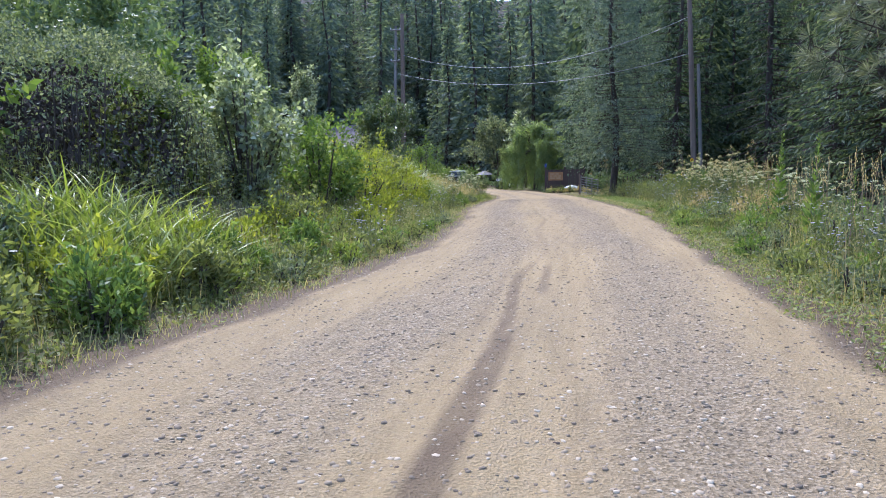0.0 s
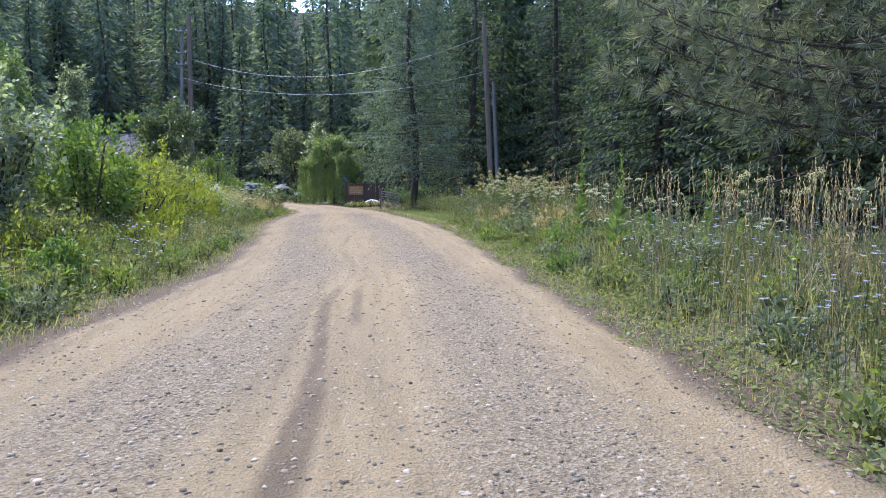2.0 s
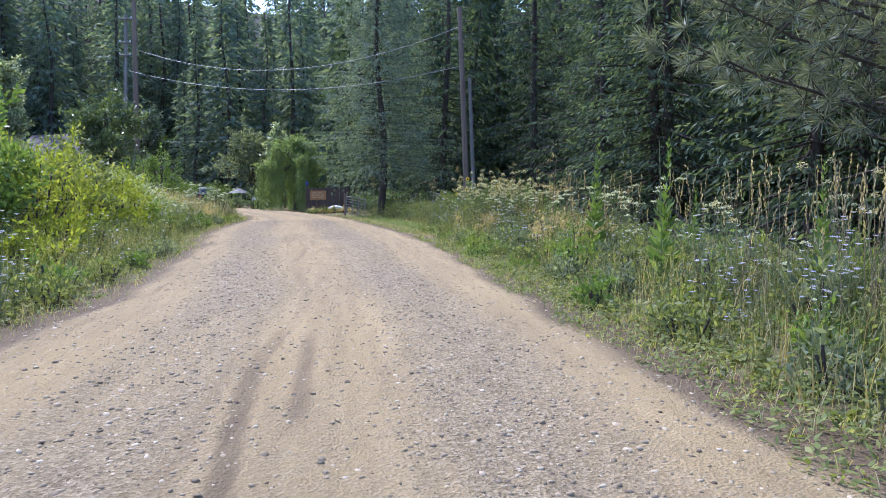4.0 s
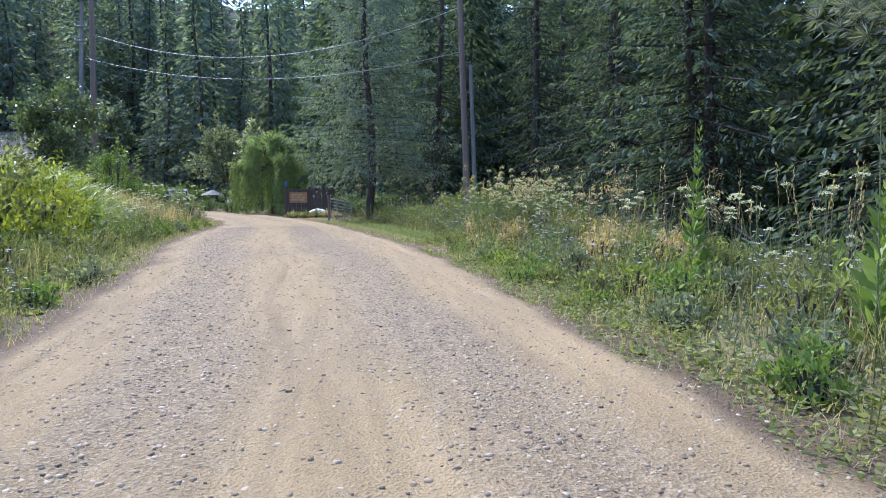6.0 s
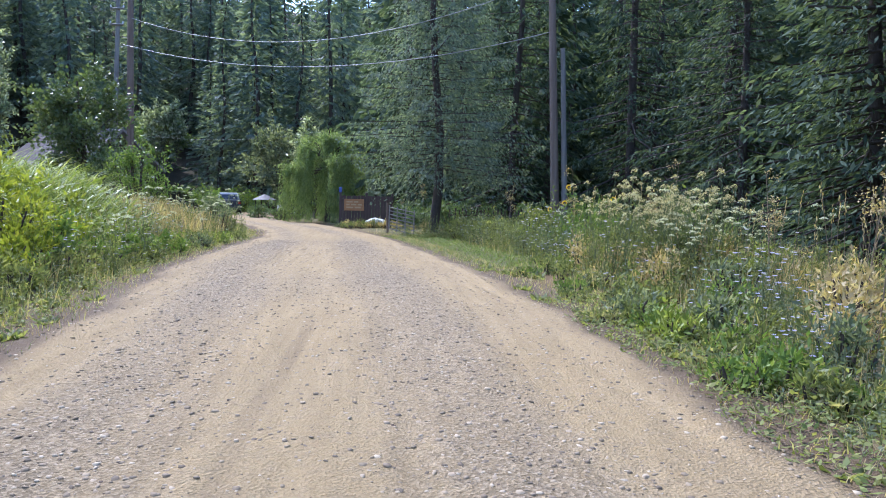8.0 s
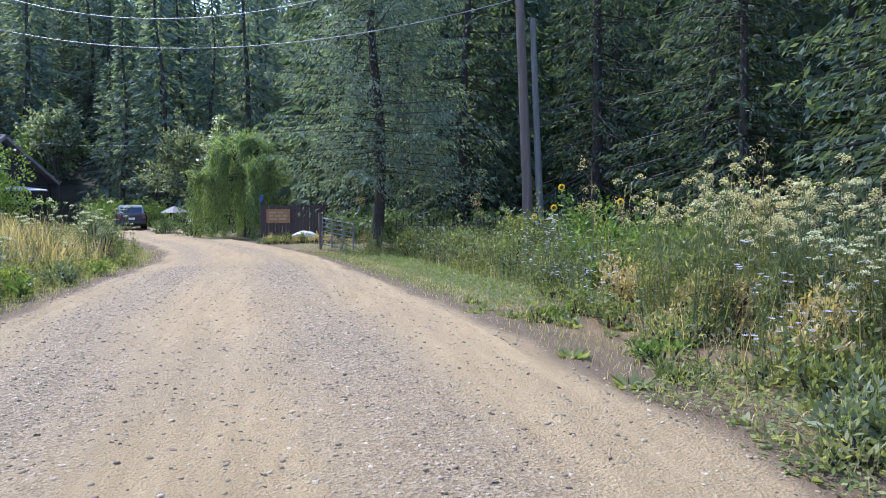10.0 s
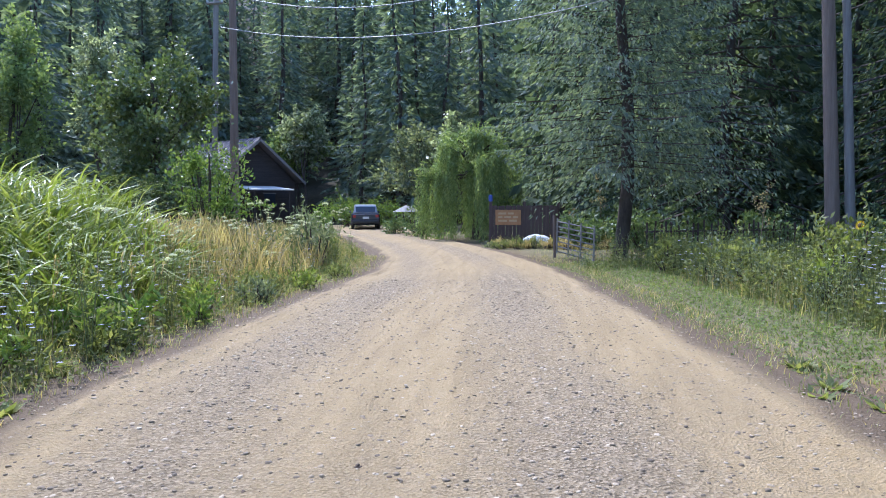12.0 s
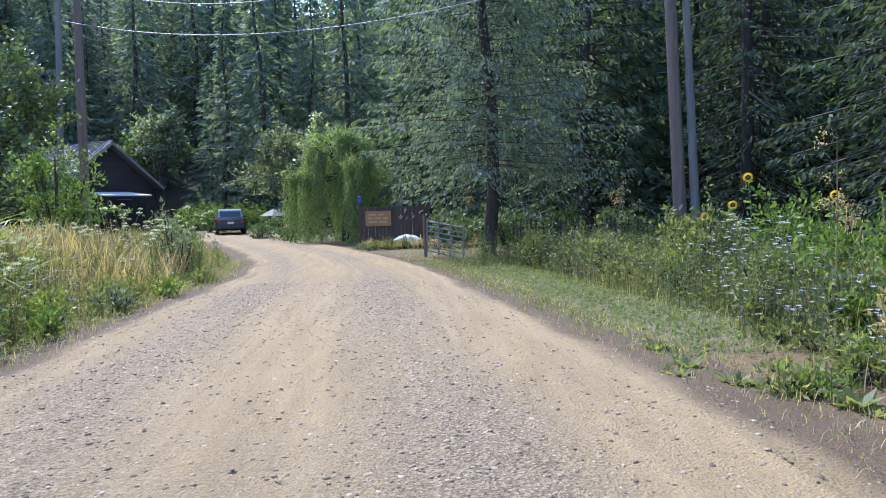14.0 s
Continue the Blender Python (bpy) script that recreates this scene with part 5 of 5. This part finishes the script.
def sunflower(h, face, heads=1):
    root = thing("sunflower", "yellow sunflower with broad heart-shaped leaves", "sunflower", "sunflowers")
    s, g = Geo(), Geo()
    p = curve_stem(s, h, 0.12, 0.014)
    gpart("stem", s, M_STEM, root)
    n = 16
    t = np.linspace(0.12, 0.95, n)
    a = np.arange(n) * 2.4
    q = np.stack([np.interp(t, np.linspace(0, 1, 6), p[:, 0]), np.interp(t, np.linspace(0, 1, 6), p[:, 1]), h * t], 1)
    d = unit(np.stack([np.cos(a), np.sin(a), 0.25 + 0 * a], 1))
    flat_leaves(g, q, d, 0.26 - 0.1 * t, 0.20 - 0.08 * t, unit(UP + 0.3 * rand_dirs(n)))
    gpart("foliage", g, M_SHRUB, root)
    face = unit(np.array(face, float))
    c = p[-1] + face * 0.03
    u = unit(np.cross(face, UP))
    v = np.cross(u, face)
    head = Geo()
    tube(head, [c - face * 0.03, c, c + face * 0.012, c + face * 0.02], [0.02, 0.042, 0.038, 0.015], 12)
    disc = gpart("flower_head", head, M_SEED, root, "dark seed disc ringed by yellow petals")
    pet = Geo()
    m = 30
    a = np.arange(m) * 2 * math.pi / m
    way = np.cos(a)[:, None] * u + np.sin(a)[:, None] * v
    flat_leaves(pet, c + way * 0.034, unit(way + face * rng.uniform(0.0, 0.5, m)[:, None]), 0.05, 0.022, np.repeat(face[None], m, 0))
    gpart("petals", pet, M_PETAL, disc)
    return root


for k, (x, y, h, f) in enumerate(((6.9, 38.2, 1.42, (-0.5, -1, 0.2)), (7.05, 37.5, 1.85, (-0.6, -1, 0.1)), (7.9, 36.9, 1.55, (-0.2, -1, 0.0)), (6.6, 38.6, 1.2, (-0.8, -0.6, 0.3)))):
    sunflower(h, f).matrix_basis = pose(*put(x, y, 0.0))


def dry_weed(h):
    root = thing("dry_weed", "dried branching weed with brown seed clusters", "weed", "dry weeds")
    s, g = Geo(), Geo()
    p = curve_stem(s, h, 0.15, 0.009)
    for k in range(11):
        i = rng.uniform(0.45, 1.0)
        b = np.array([np.interp(i, np.linspace(0, 1, 6), p[:, j]) for j in range(3)])
        d = unit(np.array([rng.normal(0, 0.5), rng.normal(0, 0.5), 1.0]))
        e = b + d * rng.uniform(0.12, 0.38) * h * 0.5
        stems(s, b[None], e[None], 0.004)
        n = 18
        leaves(g, e + rng.normal(0, 0.035, (n, 3)), rand_dirs(n), 0.035, 0.02)
    tagged(gpart("stem", s, M_BROWNSTEM, root), kind="stuff")
    tagged(gpart("dry_top", g, M_DRY, root), kind="stuff")
    return root


def rosette(n, ln):
    root = thing("broad_leaf_weed", "low broad-leaved green weed at the road edge", "weed", "broad-leaved weeds")
    g = Geo()
    a = np.arange(n) * 2.4
    d = unit(np.stack([np.cos(a), np.sin(a), rng.uniform(0.15, 1.1, n)], 1))
    l2 = ln * rng.uniform(0.6, 1.2, n)
    p = np.stack([0.03 * np.cos(a), 0.03 * np.sin(a), 0.01 + 0 * a], 1)
    flat_leaves(g, p, d, l2, l2 * 0.36, unit(UP + 0.6 * rand_dirs(n)))
    gpart("foliage", g, M_WEED, root)
    return root


def spread(kinds, spots, lo=0.8, hi=1.15):
    """The first of each kind takes the first spots; the rest are copies."""
    for n, (x, y) in enumerate(spots):
        m = pose(*put(float(x), float(y), -0.01), 0, 0, rng.uniform(0, 360))
        if n < len(kinds):
            kinds[n].matrix_basis = m
        else:
            c = copy_thing(kinds[n % len(kinds)], m)
            s = rng.uniform(lo, hi)
            c.scale = (s, s, s)


def spots(n, y0, y1, side, near, far):
    x, y, o = scatter(n, y0, y1, side, near, far)
    return list(zip(x, y))


spread([wild_carrot(1.2, 5, False), wild_carrot(1.0, 4, False), wild_carrot(1.4, 6, False)],
       spots(16, 10, 24, 1, 2.0, 4.2) + spots(26, 27.5, 31.5, 1, 2.4, 4.4) + spots(2, 34, 41, 1, 3.6, 5.0) + spots(26, 30, 46, -1, 0.9, 3.2))
spread([wild_carrot(1.5, 6, True), wild_carrot(1.75, 5, True)], spots(52, 28.2, 31.6, 1, 1.9, 4.2) + spots(5, 12, 17, 1, 2.2, 3.4))
spread([chicory(0.95, 22), chicory(0.75, 16), chicory(1.1, 26)],
       spots(24, 7, 22, 1, 1.2, 4.0) + spots(10, 22, 28, 1, 1.0, 3.0) + spots(5, 30.0, 34, 1, 1.5, 3.2) + spots(7, 34, 43, 1, 2.2, 4.0) + spots(9, 8, 26, -1, 0.9, 2.4) + spots(16, 27, 45, -1, 0.8, 2.2))
spread([dry_weed(2.2), dry_weed(1.7)], [(7.2, 31.2), (6.6, 30.4), (6.0, 33.6), (7.5, 35.6), (6.9, 27.0), (7.0, 25.2), (6.3, 24.0), (7.8, 28.4), (7.6, 22.7), (6.0, 41.5), (4.0, 52.4), (3.0, 53.9)])
spread([rosette(26, 0.15), rosette(20, 0.11), rosette(34, 0.17)], [(4.05, 21.2), (4.3, 22.4), (4.4, 24.6)] + spots(34, 7, 34, 1, 0.3, 1.4) + spots(24, 5, 34, -1, 0.5, 1.3) + spots(16, 29, 33.5, 1, 0.5, 2.4))


def seeding_grass():
    s, g = Geo(), Geo()
    x, y, o = scatter(300, 8.5, 16, 1, 1.9, 4.6)
    x2, y2, o2 = scatter(120, 17, 34, 1, 2.5, 4.8)
    x3, y3, o3 = scatter(90, 32, 46, -1, 1.2, 3.4)
    x, y = np.concatenate([x, x2, x3]), np.concatenate([y, y2, y3])
    n = len(x)
    h = np.concatenate([rng.uniform(1.0, 1.75, len(x) - 90), rng.uniform(0.7, 1.1, 90)])
    p = on_land(x, y)
    tip = p + UP * h[:, None] + rng.normal(0, 0.13, (n, 3)) * np.array([1, 1, 0])
    stems(s, p, tip, 0.004, 0.0025)
    for t in np.linspace(0.84, 1.02, 9):
        q = p + (tip - p) * t + rng.normal(0, 0.006, (n, 3))
        leaves(g, q, unit(tip - p + 0.25 * rand_dirs(n)), 0.05, 0.018)
    tagged(gpart("grass_stalks", s, M_BROWNSTEM), "tall dry grass stalks in the meadow", "grass", kind="stuff")
    tagged(gpart("grass_seed_heads", g, M_DRY), "straw-coloured grass seed heads in the meadow", "grass", kind="stuff")


seeding_grass()


for k in range(34):
    y = 20.5 + 13 * k / 34 + 0.3 * math.sin(k * 5.0)
    o = 0.7 + 1.5 * abs(math.sin(k * 2.7)) * (1 if y > 27 else 0.45)
    bush("low_weed_clump", "low tangled green weeds at the verge", put(float(road_r(y)) + o, y, -0.03), (0.26 + 0.1 * (k % 3), 0.3, 0.09 + 0.03 * (k % 4)), 420, 0.075, (M_WEED, M_SHRUB, M_GRASS)[k % 3], 9, 0.6, 0.32, "low verge weeds", "weed")


# knee-high weed clumps that make the verges uneven
WEEDS = ((M_WEED, "tangled green weeds in the verge meadow"), (M_VINE, "grey-green wiry weeds in the verge meadow"), (M_SHRUB, "fresh green leafy weeds in the verge meadow"), (M_DRY, "straw-coloured dried weeds in the verge meadow"), (M_LUSH, "yellow-green weeds in the verge meadow"))
for k in range(110):
    y = 8.5 + 35 * ((k * 0.618034) % 1.0)
    o = 0.9 + 3.4 * ((k * 0.754878) % 1.0)
    if y > 28 and o < 2.6:
        continue
    tan = 23 < y < 31 and o > 1.8 or 8 < y < 14 and o > 2.4
    mt, lb = WEEDS[3 if tan and k % 3 else (0, 1, 2, 1, 4)[k % 5]]
    bush("weed_clump", lb, put(float(road_r(y)) + o, y, -0.05), (0.3 + 0.06 * (k % 4), 0.35 + 0.07 * (k % 3), min(0.14 + 0.11 * o, 0.42) * (0.8 + 0.1 * (k % 4))), 520, 0.085, mt, 10, 0.6, 0.36, "verge weed clumps", "weed")
for k in range(26):
    y = 28.2 + 4.2 * ((k * 0.618034) % 1.0)
    o = 2.3 + 2.4 * ((k * 0.754878) % 1.0)
    mt, lb = WEEDS[(3, 4, 3, 1)[k % 4]]
    bush("weed_clump", lb, put(float(road_r(y)) + o, y, -0.05), (0.4, 0.42, 0.4 + 0.06 * (k % 4)), 700, 0.08, mt, 12, 0.7, 0.3, "verge weed clumps", "weed")
for k in range(46):
    y = 6.0 + 38 * ((k * 0.618034) % 1.0)
    o = 0.7 + 2.0 * ((k * 0.754878) % 1.0)
    mt, lb = WEEDS[(0, 4, 2, 0, 1)[k % 5]]
    bush("weed_clump", lb, put(float(road_l(y)) - o, y, -0.05), (0.3 + 0.06 * (k % 4), 0.35 + 0.07 * (k % 3), min(0.12 + 0.12 * o, 0.36)), 520, 0.085, mt, 10, 0.6, 0.36, "verge weed clumps", "weed")


for k in range(22):
    x = 0.1 + 4.2 * k / 21
    y = 52.9 - 0.55 * x + 0.5 * math.sin(k * 2.3)
    mt, lb = ((M_VINE, "grey-green weeds before the board fence"), (M_DRY, "straw-coloured dry grass tuft before the fence"), (M_WEED, "green weeds before the board fence"))[k % 3]
    bush("weed_clump", lb, put(x, y, -0.04), (0.3, 0.28, 0.13 + 0.05 * (k % 3)), 420, 0.08, mt, 9, 0.7, 0.3, "weeds before the fence", "weed")


# green thicket round the sunflowers, low verge growth
for k, (x, y, s, h) in enumerate(((6.6, 38.4, 1.0, 0.74), (7.8, 37.4, 1.2, 0.85), (9.0, 36.0, 1.3, 0.85), (7.2, 35.4, 1.1, 0.66), (5.7, 40.6, 0.9, 0.5), (8.4, 33.4, 1.3, 0.72), (5.0, 43.8, 0.9, 0.45), (6.4, 33.2, 0.7, 0.45))):
    bush("nettle_patch", "dense green nettle-like weeds beside the sunflowers", put(x, y, -0.1), (s, s, h), 2300, 0.10, M_SHRUB if k % 2 else M_WEED, 14, 0.5, 0.45, "nettle patches", "weed")


# ---- stones on the road ----
def stone_mesh(geo, c, r):
    """Small rough stones: squashed eight-sided lumps."""
    n = len(c)
    base = np.array([[1, 0, 0], [0, 1, 0], [-1, 0, 0], [0, -1, 0], [0.6, 0.6, 0.7], [-0.6, 0.6, 0.75], [-0.6, -0.6, 0.7], [0.6, -0.6, 0.65]], float)
    a = rng.uniform(0, 6.283, n)
    v = base[None] * rng.uniform(0.65, 1.25, (n, 8, 1)) * np.stack([r, r * rng.uniform(0.6, 1, n), r * rng.uniform(0.35, 0.75, n)], 1)[:, None]
    ca, sa = np.cos(a)[:, None], np.sin(a)[:, None]
    v = np.stack([v[..., 0] * ca - v[..., 1] * sa, v[..., 0] * sa + v[..., 1] * ca, v[..., 2]], -1) + c[:, None]
    f = np.array([[0, 1, 5, 4], [1, 2, 6, 5], [2, 3, 7, 6], [3, 0, 4, 7], [4, 5, 6, 7]])
    return geo.add(v, (np.arange(n)[:, None, None] * 8 + f[None]).reshape(-1, 4))


def road_z(x, y):
    return road_relief(x, y, (x - road_l(y)) / (road_r(y) - road_l(y)))[1]


def gravel():
    g = Geo()
    n = 50000
    y = 4.8 + 36 * rng.uniform(0, 1, n) ** 1.15
    u = rng.uniform(-0.08, 1.08, n)
    heart = 0.54 - 0.11 * step(12, 26, y)
    keep = rng.uniform(size=n) < 0.4 + 0.6 * (np.exp(-((u - heart + 0.235) / 0.12) ** 4) + np.exp(-((u - heart - 0.245) / 0.13) ** 4))
    y, u = y[keep], u[keep]
    x = road_l(y) + u * (road_r(y) - road_l(y))
    r = 0.008 + 0.018 * rng.uniform(0, 1, len(x)) ** 2.2
    stone_mesh(g, np.stack([x, y, road_z(x, y) - 0.1 * r], 1), r)
    dark = Geo()
    n = 2200
    y = 4.5 + 42 * rng.uniform(0, 1, n) ** 1.1
    u = rng.uniform(-0.1, 1.1, n)
    x = road_l(y) + u * (road_r(y) - road_l(y))
    stone_mesh(dark, np.stack([x, y, road_z(x, y) - 0.002], 1), 0.006 + 0.014 * rng.uniform(0, 1, n) ** 3)
    tagged(gpart("dirt_crumb", dark, M_CLOD), "dark crumbs of dirt strewn over the road", "dirt crumbs", kind="stuff")
    tagged(gpart("gravel", g, M_STONE), "loose small grey and tan gravel on the road", "gravel", kind="stuff")


gravel()


def clods():
    kinds = []
    for k in range(4):
        g = stone_mesh(Geo(), np.zeros((1, 3)), np.array([0.03]))
        stone_mesh(g, np.array([[0.012, 0.01, 0.006]]), np.array([0.02]))
        kinds.append(g.mesh("clod", M_CLOD))
    n = 190
    y = 5.5 + 36 * rng.uniform(0, 1, n) ** 1.2
    u = rng.uniform(0.0, 1.0, n)
    x = road_l(y) + u * (road_r(y) - road_l(y))
    fixed = [(1.18, 8.09), (1.44, 7.31), (0.38, 30.23)]
    x[:3], y[:3] = [a for a, _ in fixed], [b for _, b in fixed]
    for k in range(n):
        ob = new("dirt_clod", kinds[k % 4])
        s = 1.15 if k < 3 else rng.uniform(0.3, 0.85)
        ob.matrix_basis = pose(x[k], y[k], float(road_z(x[k], y[k])) - 0.008, 0, 0, rng.uniform(0, 360)) @ Matrix.Scale(s, 4)
        tagged(ob, "small dark clod of dirt lying on the gravel road", "clod", "dirt clods")


clods()
